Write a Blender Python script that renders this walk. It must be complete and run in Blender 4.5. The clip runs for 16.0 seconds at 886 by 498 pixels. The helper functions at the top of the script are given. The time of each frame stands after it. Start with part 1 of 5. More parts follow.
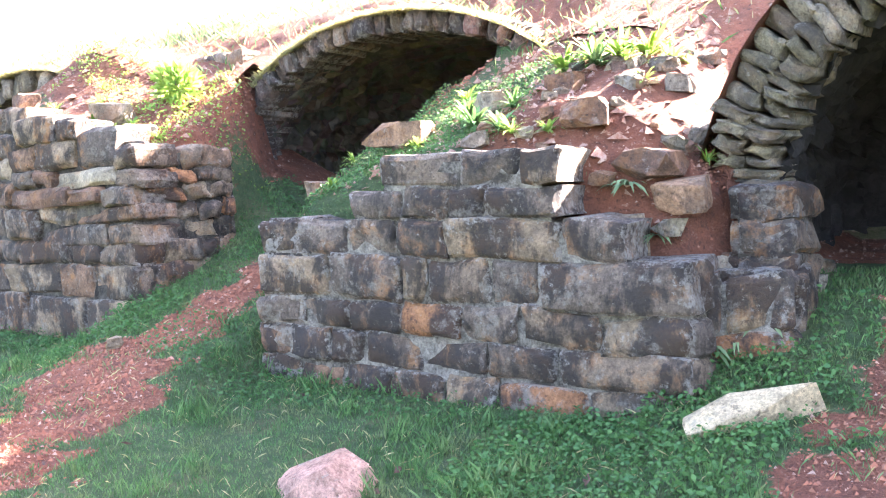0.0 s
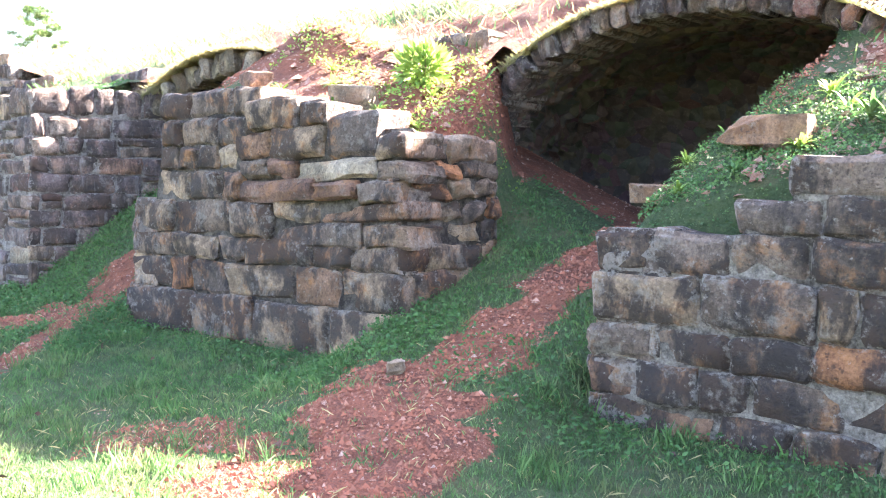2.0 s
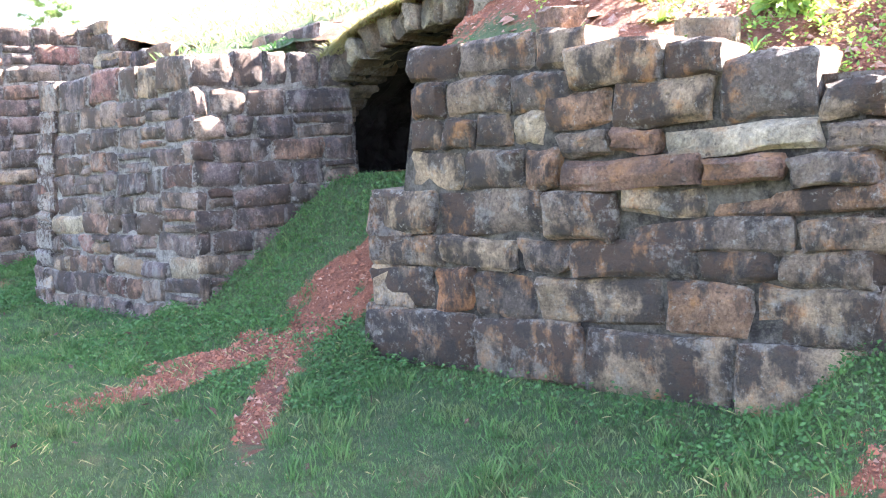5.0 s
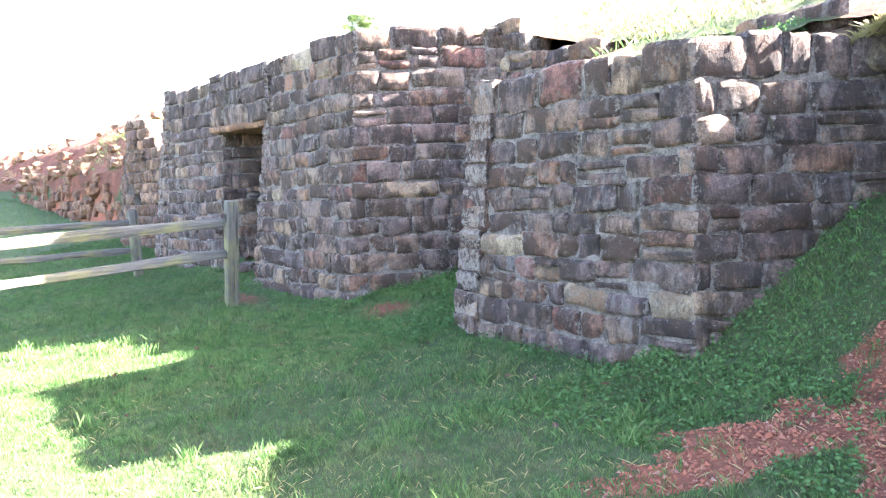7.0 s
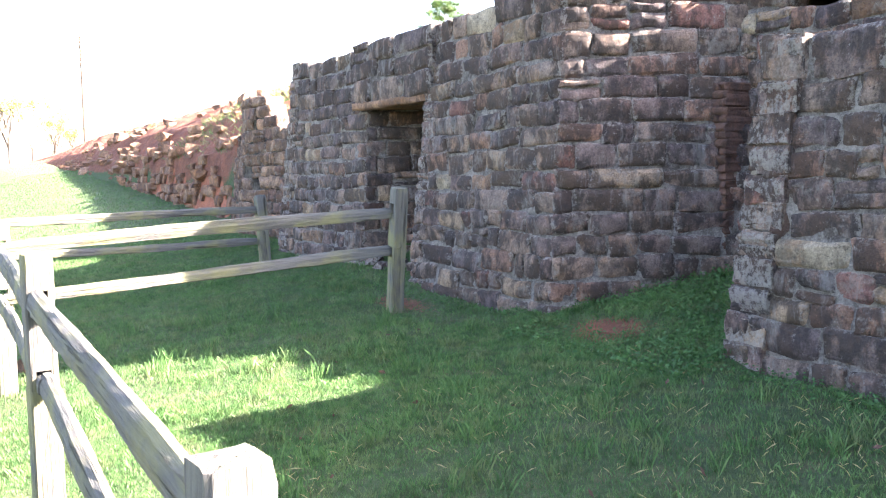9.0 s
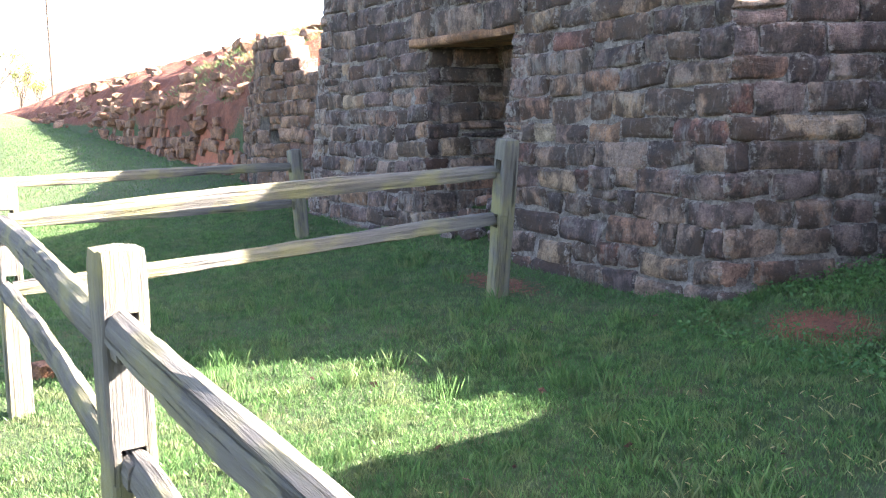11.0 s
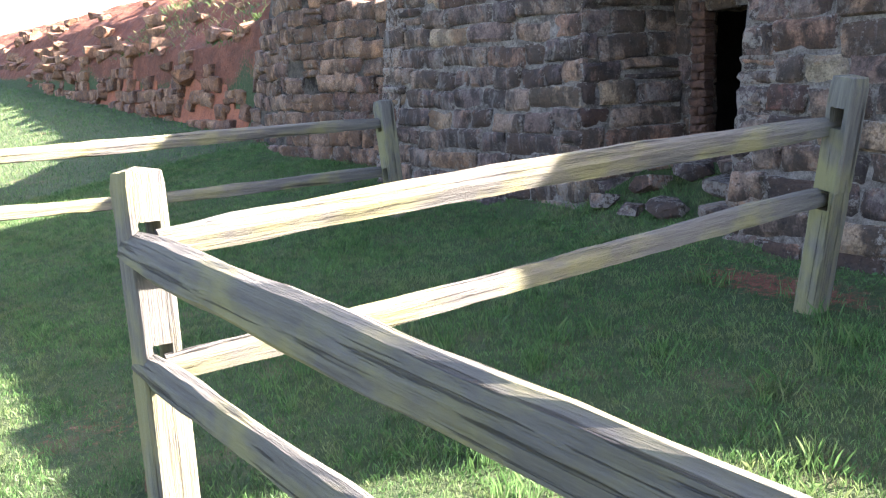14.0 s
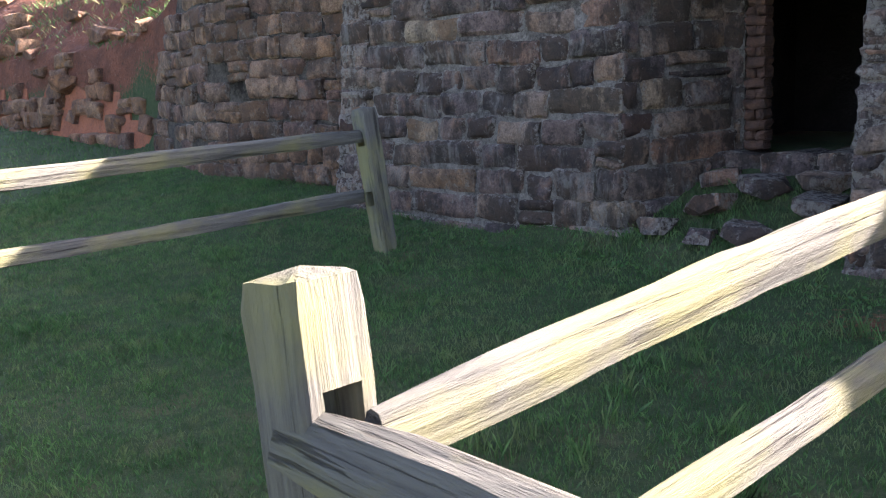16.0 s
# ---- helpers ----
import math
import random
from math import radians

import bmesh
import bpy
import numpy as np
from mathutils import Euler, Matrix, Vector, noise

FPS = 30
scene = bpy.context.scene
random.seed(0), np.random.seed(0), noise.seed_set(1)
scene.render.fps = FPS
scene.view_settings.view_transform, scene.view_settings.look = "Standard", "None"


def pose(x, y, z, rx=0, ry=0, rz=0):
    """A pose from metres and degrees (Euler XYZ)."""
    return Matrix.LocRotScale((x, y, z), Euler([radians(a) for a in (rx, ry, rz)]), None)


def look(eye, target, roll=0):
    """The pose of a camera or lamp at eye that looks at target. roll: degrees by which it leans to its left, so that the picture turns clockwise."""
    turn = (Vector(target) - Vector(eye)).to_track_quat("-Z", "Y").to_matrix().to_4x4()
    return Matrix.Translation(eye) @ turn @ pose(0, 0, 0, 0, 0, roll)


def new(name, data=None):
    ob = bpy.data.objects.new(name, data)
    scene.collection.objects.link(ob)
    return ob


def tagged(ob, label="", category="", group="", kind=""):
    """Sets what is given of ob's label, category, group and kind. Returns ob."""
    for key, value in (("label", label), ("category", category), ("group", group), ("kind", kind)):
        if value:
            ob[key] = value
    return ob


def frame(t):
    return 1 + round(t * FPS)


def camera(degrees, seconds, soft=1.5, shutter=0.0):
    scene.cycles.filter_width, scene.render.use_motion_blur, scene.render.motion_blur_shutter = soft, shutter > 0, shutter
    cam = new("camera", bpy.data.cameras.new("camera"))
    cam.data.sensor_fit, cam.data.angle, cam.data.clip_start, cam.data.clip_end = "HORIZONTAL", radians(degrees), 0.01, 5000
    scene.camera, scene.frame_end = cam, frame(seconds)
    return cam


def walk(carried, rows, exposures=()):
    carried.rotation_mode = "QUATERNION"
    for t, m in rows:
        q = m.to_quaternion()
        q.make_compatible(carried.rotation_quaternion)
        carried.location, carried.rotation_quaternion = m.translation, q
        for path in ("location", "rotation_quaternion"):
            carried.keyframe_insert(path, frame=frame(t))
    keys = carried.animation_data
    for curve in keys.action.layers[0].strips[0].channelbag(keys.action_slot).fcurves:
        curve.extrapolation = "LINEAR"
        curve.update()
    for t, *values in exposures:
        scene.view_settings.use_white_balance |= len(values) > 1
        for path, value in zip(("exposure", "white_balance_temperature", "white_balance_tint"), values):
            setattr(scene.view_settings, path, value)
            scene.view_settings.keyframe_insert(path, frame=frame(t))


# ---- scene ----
cam = camera(50.3, 16.0, soft=1.1)
METRES, EYE, TILT, LEAN, TURN = 14.0, 1.5, -4.62, 2.2, 34.3
ROWS = [
    (0.0, 0.0, 0.0, 0.0, 0.0, 0.0, -0.0),
    (0.5, -0.0241, 0.0149, 0.0012, 3.66, 0.32, -0.68),
    (1.0, -0.0483, 0.0287, 0.0014, 5.12, 0.31, -0.8),
    (1.5, -0.0723, 0.0493, 0.0031, 6.19, 0.48, -1.12),
    (2.0, -0.097, 0.0658, 0.0018, 4.21, 0.18, -2.62),
    (2.5, -0.1214, 0.0844, 0.0017, 0.7, -0.42, -1.77),
    (3.0, -0.1428, 0.1017, 0.0039, -5.0, -0.58, -2.08),
    (5.5, -0.2572, 0.1975, 0.0141, 9.36, -2.4, 0.32),
    (6.0, -0.2851, 0.2142, 0.0127, 13.83, -2.12, -0.56),
    (6.5, -0.3145, 0.2357, 0.0128, 17.65, -1.62, -0.88),
    (7.0, -0.3445, 0.2524, 0.0136, 21.7, -0.98, -1.54),
    (7.5, -0.373, 0.2679, 0.0137, 23.77, -0.33, -2.41),
    (8.0, -0.3995, 0.2872, 0.0139, 24.68, -0.72, -2.96),
    (8.5, -0.4293, 0.3027, 0.014, 24.76, -1.38, -3.6),
    (9.0, -0.4575, 0.3233, 0.0146, 25.96, -1.78, -2.87),
    (9.5, -0.4854, 0.3414, 0.0155, 28.12, -3.79, -2.7),
    (12.0, -0.6215, 0.4253, 0.0124, 20.49, -5.36, -2.99),
    (12.5, -0.6499, 0.4392, 0.0125, 19.33, -6.12, -2.58),
    (13.0, -0.6783, 0.4557, 0.0144, 18.94, -6.01, -1.74),
    (13.5, -0.7072, 0.4699, 0.0141, 18.85, -6.41, -2.31),
    (14.0, -0.734, 0.4886, 0.0129, 19.51, -7.24, -1.59),
    (14.5, -0.7589, 0.5058, 0.0136, 20.57, -7.38, -1.38),
    (15.0, -0.7812, 0.5224, 0.0136, 16.82, -7.76, -0.98),
    (15.5, -0.8014, 0.5431, 0.0162, 15.18, -6.7, 0.32),
    (16.0, -0.8212, 0.5609, 0.0156, 11.13, -6.85, -0.42),
]
walk(cam, [(t, pose(0, 0, EYE, TILT, LEAN, TURN) @ pose(METRES * x, METRES * y, METRES * z, 90 + pitch, roll, yaw)) for t, x, y, z, yaw, pitch, roll in ROWS],
     exposures=[(0, 5.2, 6400, 23), (1, 5.06, 6400, 23), (3, 4.97, 6400, 23), (5.5, 5.13, 6400, 23), (6, 5.12, 6400, 23), (7.5, 4.78, 6400, 23), (9.5, 4.27, 6400, 23), (12.5, 3.99, 6400, 23), (14.5, 3.79, 6400, 23), (16, 3.4, 6400, 23)])


# ---------------------------------------------------------------- light
SUN_ELEV, SUN_SIDE = 33.0, 27.0          # degrees up; degrees from +y towards +x
world = bpy.data.worlds.new("sky")
scene.world = world
world.use_nodes = True
wt = world.node_tree
sky = wt.nodes.new("ShaderNodeTexSky")
sky.sky_type, sky.sun_disc = 'NISHITA', False
sky.sun_elevation, sky.sun_rotation = radians(SUN_ELEV), radians(SUN_SIDE)
sky.air_density, sky.dust_density, sky.ozone_density = 1.0, 2.5, 1.0
wt.links.new(sky.outputs[0], wt.nodes["Background"].inputs[0])
wt.nodes["Background"].inputs[1].default_value = 0.07
sun_data = bpy.data.lights.new("sun", 'SUN')
sun_data.energy, sun_data.angle, sun_data.color = 5.0, radians(0.6), (1.0, 0.93, 0.82)
sun = new("sun", sun_data)
sun_dir = Vector((math.sin(radians(SUN_SIDE)) * math.cos(radians(SUN_ELEV)),
                  math.cos(radians(SUN_SIDE)) * math.cos(radians(SUN_ELEV)), math.sin(radians(SUN_ELEV))))
sun.matrix_world = look(sun_dir * 60, (0, 0, 0))

# ---------------------------------------------------------------- materials
def material(name, rough=0.9):
    m = bpy.data.materials.new(name)
    m.use_nodes = True
    b = m.node_tree.nodes["Principled BSDF"]
    b.inputs["Roughness"].default_value = rough
    b.inputs["Specular IOR Level"].default_value = 0.25
    return m, m.node_tree, b


def node(t, kind, **inputs):
    n = t.nodes.new(kind)
    for k, v in inputs.items():
        n.inputs[k.replace("_", " ")].default_value = v
    return n


def position(t, scale=(1, 1, 1)):
    g = t.nodes.new("ShaderNodeNewGeometry")
    mp = t.nodes.new("ShaderNodeMapping")
    mp.inputs["Scale"].default_value = scale
    t.links.new(g.outputs["Position"], mp.inputs["Vector"])
    return mp.outputs[0]


def noise_tex(t, vec, scale, detail=6.0, rough=0.6):
    n = t.nodes.new("ShaderNodeTexNoise")
    n.inputs["Scale"].default_value, n.inputs["Detail"].default_value, n.inputs["Roughness"].default_value = scale, detail, rough
    t.links.new(vec, n.inputs["Vector"])
    return n.outputs["Fac"]


def ramp(t, fac, stops, interpolation='LINEAR'):
    r = t.nodes.new("ShaderNodeValToRGB")
    r.color_ramp.interpolation = interpolation
    e = r.color_ramp.elements
    while len(e) < len(stops):
        e.new(0.5)
    for el, (p, c) in zip(e, stops):
        el.position = p
        el.color = (*c, 1) if len(c) == 3 else c
    t.links.new(fac, r.inputs[0])
    return r.outputs[0]


def mix(t, fac, a, b, kind='MIX'):
    m = t.nodes.new("ShaderNodeMix")
    m.data_type, m.blend_type = 'RGBA', kind
    for sock, v in ((m.inputs["Factor"], fac), (m.inputs[6], a), (m.inputs[7], b)):
        if isinstance(v, (int, float)):
            sock.default_value = v
        elif isinstance(v, tuple):
            sock.default_value = (*v, 1)
        else:
            t.links.new(v, sock)
    return m.outputs[2]


def mul(t, a, b, op='MULTIPLY'):
    m = t.nodes.new("ShaderNodeMath")
    m.operation = op
    for sock, v in ((m.inputs[0], a), (m.inputs[1], b)):
        if isinstance(v, (int, float)):
            sock.default_value = v
        else:
            t.links.new(v, sock)
    return m.outputs[0]


def bump(t, bsdf, height, strength=0.6, distance=0.02):
    b = t.nodes.new("ShaderNodeBump")
    b.inputs["Strength"].default_value, b.inputs["Distance"].default_value = strength, distance
    t.links.new(height, b.inputs["Height"])
    t.links.new(b.outputs[0], bsdf.inputs["Normal"])


def bw(lo, hi):
    return [(lo, (0, 0, 0)), (hi, (1, 1, 1))]


def stone_material(name, tones, crust=0.5, lichen=0.5, rust=0.35, lime=0.5):
    """Weathered sandstone: a tone for each stone, a dark crust, pale lime at the joints, lichen, rusty patches."""
    m, t, b = material(name, 0.92)
    info = t.nodes.new("ShaderNodeObjectInfo")
    rnd = info.outputs["Random"]
    def own(vector):
        """Each stone has a grain of its own, which stops at its joints."""
        shift = t.nodes.new("ShaderNodeVectorMath")
        shift.operation = 'MULTIPLY_ADD'
        t.links.new(rnd, shift.inputs[0])
        shift.inputs[1].default_value = (57.0, 31.0, 83.0)
        t.links.new(vector, shift.inputs[2])
        return shift.outputs[0]
    vec = own(position(t))
    base = ramp(t, rnd, tones, 'CONSTANT')
    fine = noise_tex(t, vec, 70, 8, 0.75)
    mid = noise_tex(t, vec, 9, 8, 0.7)
    big = noise_tex(t, vec, 2.6, 5, 0.6)
    streak = noise_tex(t, own(position(t, (6.5, 6.5, 3.0))), 1.0, 7, 0.68)
    col = mix(t, 1.0, base, ramp(t, fine, [(0.24, (0.34, 0.33, 0.33)), (0.76, (1.68, 1.64, 1.58))]), 'MULTIPLY')
    col = mix(t, 1.0, col, ramp(t, mid, [(0.32, (0.66, 0.65, 0.64)), (0.68, (1.85, 1.80, 1.74))]), 'MULTIPLY')
    rusty = mul(t, ramp(t, mul(t, mul(t, mid, 0.5), mul(t, big, 0.5), 'ADD'), bw(0.495, 0.565)), rust)
    col = mix(t, rusty, col, mix(t, fine, (0.26, 0.10, 0.035), (0.46, 0.23, 0.09)))
    dark = mul(t, ramp(t, mul(t, mul(t, big, 0.5), mul(t, streak, 0.55), 'ADD'), bw(0.475, 0.545)), crust)
    col = mix(t, dark, col, (0.036, 0.030, 0.027))
    pits = ramp(t, noise_tex(t, vec, 38, 5, 0.6), [(0.33, (1, 1, 1)), (0.40, (0, 0, 0))])
    col = mix(t, mul(t, pits, 0.55), col, (0.03, 0.026, 0.025))
    spots = noise_tex(t, vec, 27, 9, 0.75)
    col = mix(t, mul(t, ramp(t, spots, bw(0.60, 0.66)), lichen), col, (0.44, 0.40, 0.34))
    bloom = mul(t, mul(t, noise_tex(t, vec, 4.2, 9, 0.72), 0.62), mul(t, spots, 0.38), 'ADD')
    col = mix(t, mul(t, ramp(t, bloom, bw(0.535, 0.595)), lichen * 0.95), col, mix(t, fine, (0.19, 0.165, 0.135), (0.42, 0.38, 0.325)))
    tc = t.nodes.new("ShaderNodeTexCoord")
    sep = t.nodes.new("ShaderNodeSeparateXYZ")
    t.links.new(tc.outputs["Generated"], sep.inputs[0])
    ex = mul(t, mul(t, mul(t, sep.outputs[0], 0.5, 'SUBTRACT'), 2.0), 0.0, 'ADD')
    ez = mul(t, mul(t, sep.outputs[2], 0.5, 'SUBTRACT'), 2.0)
    edge = mul(t, mul(t, ex, ex), mul(t, ez, ez), 'MAXIMUM')
    smear = ramp(t, mul(t, edge, mul(t, mul(t, spots, 0.5, 'SUBTRACT'), 2.6), 'ADD'), bw(0.80, 1.06))
    col = mix(t, mul(t, smear, lime), col, mix(t, fine, (0.24, 0.21, 0.175), (0.46, 0.42, 0.365)))
    if lime > 0.5:
        drip = noise_tex(t, position(t, (14, 14, 2.2)), 1.0, 6, 0.7)
        wash = ramp(t, mul(t, mul(t, drip, 0.6), mul(t, noise_tex(t, position(t), 2.2, 4), 0.4), 'ADD'), bw(0.545, 0.63))
        col = mix(t, mul(t, wash, 0.5), col, mix(t, fine, (0.20, 0.18, 0.16), (0.40, 0.37, 0.33)))
    t.links.new(col, b.inputs["Base Color"])
    h = mul(t, mul(t, mul(t, mid, 1.0), mul(t, fine, 0.6), 'ADD'), mul(t, pits, -0.25), 'ADD')
    bump(t, b, h, 1.0, 0.06)
    return m


DARK_TONES = [(0, (0.125, 0.095, 0.072)), (0.18, (0.17, 0.125, 0.09)), (0.34, (0.10, 0.080, 0.066)), (0.5, (0.21, 0.155, 0.105)),
              (0.64, (0.145, 0.112, 0.088)), (0.76, (0.19, 0.115, 0.075)), (0.86, (0.26, 0.19, 0.125)), (0.93, (0.25, 0.12, 0.06))]
MIX_TONES = [(0, (0.14, 0.108, 0.098)), (0.2, (0.19, 0.145, 0.12)), (0.36, (0.11, 0.086, 0.084)), (0.55, (0.215, 0.158, 0.125)),
             (0.7, (0.155, 0.112, 0.10)), (0.84, (0.22, 0.135, 0.10)), (0.92, (0.27, 0.20, 0.14)), (0.96, (0.17, 0.09, 0.075))]
PALE_TONES = [(0, (0.25, 0.19, 0.135)), (0.35, (0.30, 0.235, 0.165)), (0.6, (0.22, 0.145, 0.10)), (0.8, (0.32, 0.27, 0.20))]
stone_dark = stone_material("dark weathered sandstone", DARK_TONES, 0.86, 0.45, 0.8, 0.28)
stone_limed = stone_material("dark sandstone with lime at the joints", DARK_TONES, 0.86, 0.5, 0.6, 0.5)
stone_mixed = stone_material("mortared brown sandstone", MIX_TONES, 0.78, 0.42, 0.32, 0.6)
stone_pale = stone_material("buff sandstone", PALE_TONES, 0.45, 0.5, 0.5, 0.2)
stone_lichen = stone_material("lichened rubble", [(0, (0.17, 0.15, 0.105)), (0.35, (0.22, 0.19, 0.13)), (0.6, (0.13, 0.11, 0.08)), (0.8, (0.24, 0.21, 0.165))], 0.6, 0.5, 0.3, 0.3)
stone_rust = stone_material("rusty sandstone", [(0, (0.22, 0.12, 0.075)), (0.4, (0.27, 0.165, 0.105)), (0.7, (0.17, 0.10, 0.07))], 0.45, 0.3, 0.6, 0.0)
stone_ruin = stone_material("reddish brown ruined stone", [(0, (0.20, 0.135, 0.10)), (0.3, (0.25, 0.165, 0.115)), (0.6, (0.16, 0.10, 0.08)), (0.85, (0.28, 0.17, 0.11))], 0.6, 0.4, 0.5, 0.4)
stone_pink = stone_material("pink and white sandstone", [(0, (0.42, 0.25, 0.20)), (0.5, (0.46, 0.29, 0.23))], 0.2, 0.75, 0.2, 0.0)
stone_buff = stone_material("pale buff sandstone", [(0, (0.44, 0.36, 0.24)), (0.5, (0.48, 0.38, 0.25))], 0.1, 0.35, 0.15, 0.0)


def plain_material(name, a, c, scale=12, rough=0.95, strength=0.8, dist=0.03):
    m, t, b = material(name, rough)
    vec = position(t)
    n1, n2 = noise_tex(t, vec, scale), noise_tex(t, vec, scale * 6, 8, 0.7)
    col = mix(t, ramp(t, n1, bw(0.35, 0.65)), a, c)
    col = mix(t, 1.0, col, ramp(t, n2, [(0.25, (0.6, 0.6, 0.6)), (0.75, (1.3, 1.3, 1.3))]), 'MULTIPLY')
    t.links.new(col, b.inputs["Base Color"])
    bump(t, b, mul(t, n1, n2, 'ADD'), strength, dist)
    return m


def mortar_material(name, lo, hi):
    m, t, b = material(name, 0.95)
    vec = position(t)
    n1, n2, n3 = noise_tex(t, vec, 5, 6, 0.65), noise_tex(t, vec, 26, 8, 0.75), noise_tex(t, vec, 90, 6, 0.7)
    col = mix(t, ramp(t, mul(t, mul(t, n1, 0.5), mul(t, n2, 0.5), 'ADD'), bw(0.42, 0.58)), lo, hi)
    col = mix(t, 1.0, col, ramp(t, n3, [(0.25, (0.55, 0.54, 0.53)), (0.75, (1.4, 1.38, 1.35))]), 'MULTIPLY')
    t.links.new(col, b.inputs["Base Color"])
    bump(t, b, mul(t, n2, mul(t, n3, 0.4), 'ADD'), 1.0, 0.07)
    return m


mortar_grey = mortar_material("grey lime mortar", (0.105, 0.090, 0.078), (0.33, 0.30, 0.265))
joint_dark = mortar_material("earthy joint", (0.030, 0.024, 0.020), (0.15, 0.13, 0.105))
joint_limed = mortar_material("limey joint", (0.070, 0.058, 0.046), (0.36, 0.32, 0.265))
clay = plain_material("red clay", (0.34, 0.12, 0.062), (0.24, 0.09, 0.052), 7)
brick_red = plain_material("smoked old red brick", (0.15, 0.08, 0.055), (0.075, 0.046, 0.036), 14)
# near-black colour that holds the unlit depth of the chambers and two vaults
unlit_black = plain_material("unlit_black", (0.016, 0.014, 0.013), (0.03, 0.026, 0.024), 6)
pebble = plain_material("pebble", (0.30, 0.13, 0.085), (0.44, 0.30, 0.23), 30)


def soil_and_turf():
    """Red clay where the attribute soil is 1, earth under grass elsewhere, dry thatch where dry is 1."""
    m, t, b = material("turf and red clay", 0.97)
    vec = position(t)
    soil, dry = t.nodes.new("ShaderNodeAttribute"), t.nodes.new("ShaderNodeAttribute")
    soil.attribute_name, dry.attribute_name = "soil", "dry"
    n1, n2, n3 = noise_tex(t, vec, 3.5, 5), noise_tex(t, vec, 24, 8, 0.7), noise_tex(t, vec, 110, 6, 0.7)
    clay = mix(t, ramp(t, n1, bw(0.38, 0.62)), (0.27, 0.100, 0.056), (0.17, 0.066, 0.040))
    clay = mix(t, ramp(t, n2, bw(0.58, 0.68)), clay, (0.33, 0.18, 0.12))
    clay = mix(t, ramp(t, n2, [(0.34, (1, 1, 1)), (0.46, (0, 0, 0))]), clay, (0.105, 0.046, 0.030))
    turf = mix(t, ramp(t, n2, bw(0.35, 0.68)), (0.050, 0.085, 0.032), (0.095, 0.125, 0.050))
    turf = mix(t, mul(t, ramp(t, n1, bw(0.55, 0.72)), 0.6), turf, (0.17, 0.14, 0.075))
    thatch = mix(t, ramp(t, n2, bw(0.35, 0.65)), (0.33, 0.27, 0.16), (0.20, 0.20, 0.08))
    turf = mix(t, dry.outputs["Fac"], turf, thatch)
    col = mix(t, ramp(t, mul(t, mul(t, soil.outputs["Fac"], 1.0), mul(t, mul(t, n2, 0.5, 'SUBTRACT'), 0.9), 'ADD'), bw(0.42, 0.58)), turf, clay)
    col = mix(t, 1.0, col, ramp(t, n3, [(0.25, (0.6, 0.6, 0.6)), (0.75, (1.3, 1.3, 1.3))]), 'MULTIPLY')
    t.links.new(col, b.inputs["Base Color"])
    bump(t, b, mul(t, n2, mul(t, n3, 0.6), 'ADD'), 1.0, 0.07)
    return m


ground_mat = soil_and_turf()


def leaf_material(name, a, c, trans=0.35, dry=0.0):
    m, t, b = material(name, 0.55)
    g = t.nodes.new("ShaderNodeNewGeometry")
    col = mix(t, g.outputs["Random Per Island"], a, c)
    vec = position(t)
    col = mix(t, 1.0, col, ramp(t, noise_tex(t, vec, 1.6, 3), [(0.3, (0.75, 0.8, 0.75)), (0.7, (1.2, 1.15, 1.05))]), 'MULTIPLY')
    if dry:
        col = mix(t, mul(t, ramp(t, noise_tex(t, vec, 4.5, 6, 0.65), bw(0.50, 0.62)), dry), col, (0.20, 0.19, 0.09))
        col = mix(t, mul(t, ramp(t, noise_tex(t, vec, 13, 4, 0.6), bw(0.48, 0.60)), 0.7), col, (0.030, 0.072, 0.022))
    t.links.new(col, b.inputs["Base Color"])
    tr = t.nodes.new("ShaderNodeBsdfTranslucent")
    t.links.new(col, tr.inputs["Color"])
    mx = t.nodes.new("ShaderNodeMixShader")
    mx.inputs[0].default_value = trans
    out = t.nodes["Material Output"]
    t.links.new(b.outputs[0], mx.inputs[1])
    t.links.new(tr.outputs[0], mx.inputs[2])
    t.links.new(mx.outputs[0], out.inputs["Surface"])
    return m


grass_mat = leaf_material("grass blade", (0.058, 0.135, 0.042), (0.125, 0.225, 0.076), 0.35, 0.5)
clover_mat = leaf_material("clover leaf", (0.042, 0.110, 0.035), (0.080, 0.165, 0.050))
straw_mat = leaf_material("dry straw", (0.38, 0.31, 0.17), (0.26, 0.25, 0.10))
weed_mat = leaf_material("weed leaf", (0.13, 0.24, 0.05), (0.25, 0.33, 0.07))
sage_mat = leaf_material("grey-green weed leaf", (0.10, 0.17, 0.085), (0.17, 0.23, 0.12))
pine_mat = leaf_material("pine needles", (0.05, 0.10, 0.035), (0.10, 0.15, 0.05), 0.2)
bark_mat = plain_material("bark", (0.16, 0.12, 0.09), (0.10, 0.08, 0.065), 8)
bud_mat = leaf_material("spring leaf", (0.22, 0.26, 0.08), (0.32, 0.34, 0.12))


def crumb_material():
    m, t, b = material("red clay crumbs", 0.97)
    g = t.nodes.new("ShaderNodeNewGeometry")
    col = ramp(t, g.outputs["Random Per Island"], [(0.0, (0.20, 0.072, 0.042)), (0.3, (0.29, 0.105, 0.06)), (0.6, (0.15, 0.06, 0.038)), (0.9, (0.27, 0.115, 0.07)), (1.0, (0.36, 0.21, 0.15))])
    t.links.new(col, b.inputs["Base Color"])
    return m


crumb_mat = crumb_material()


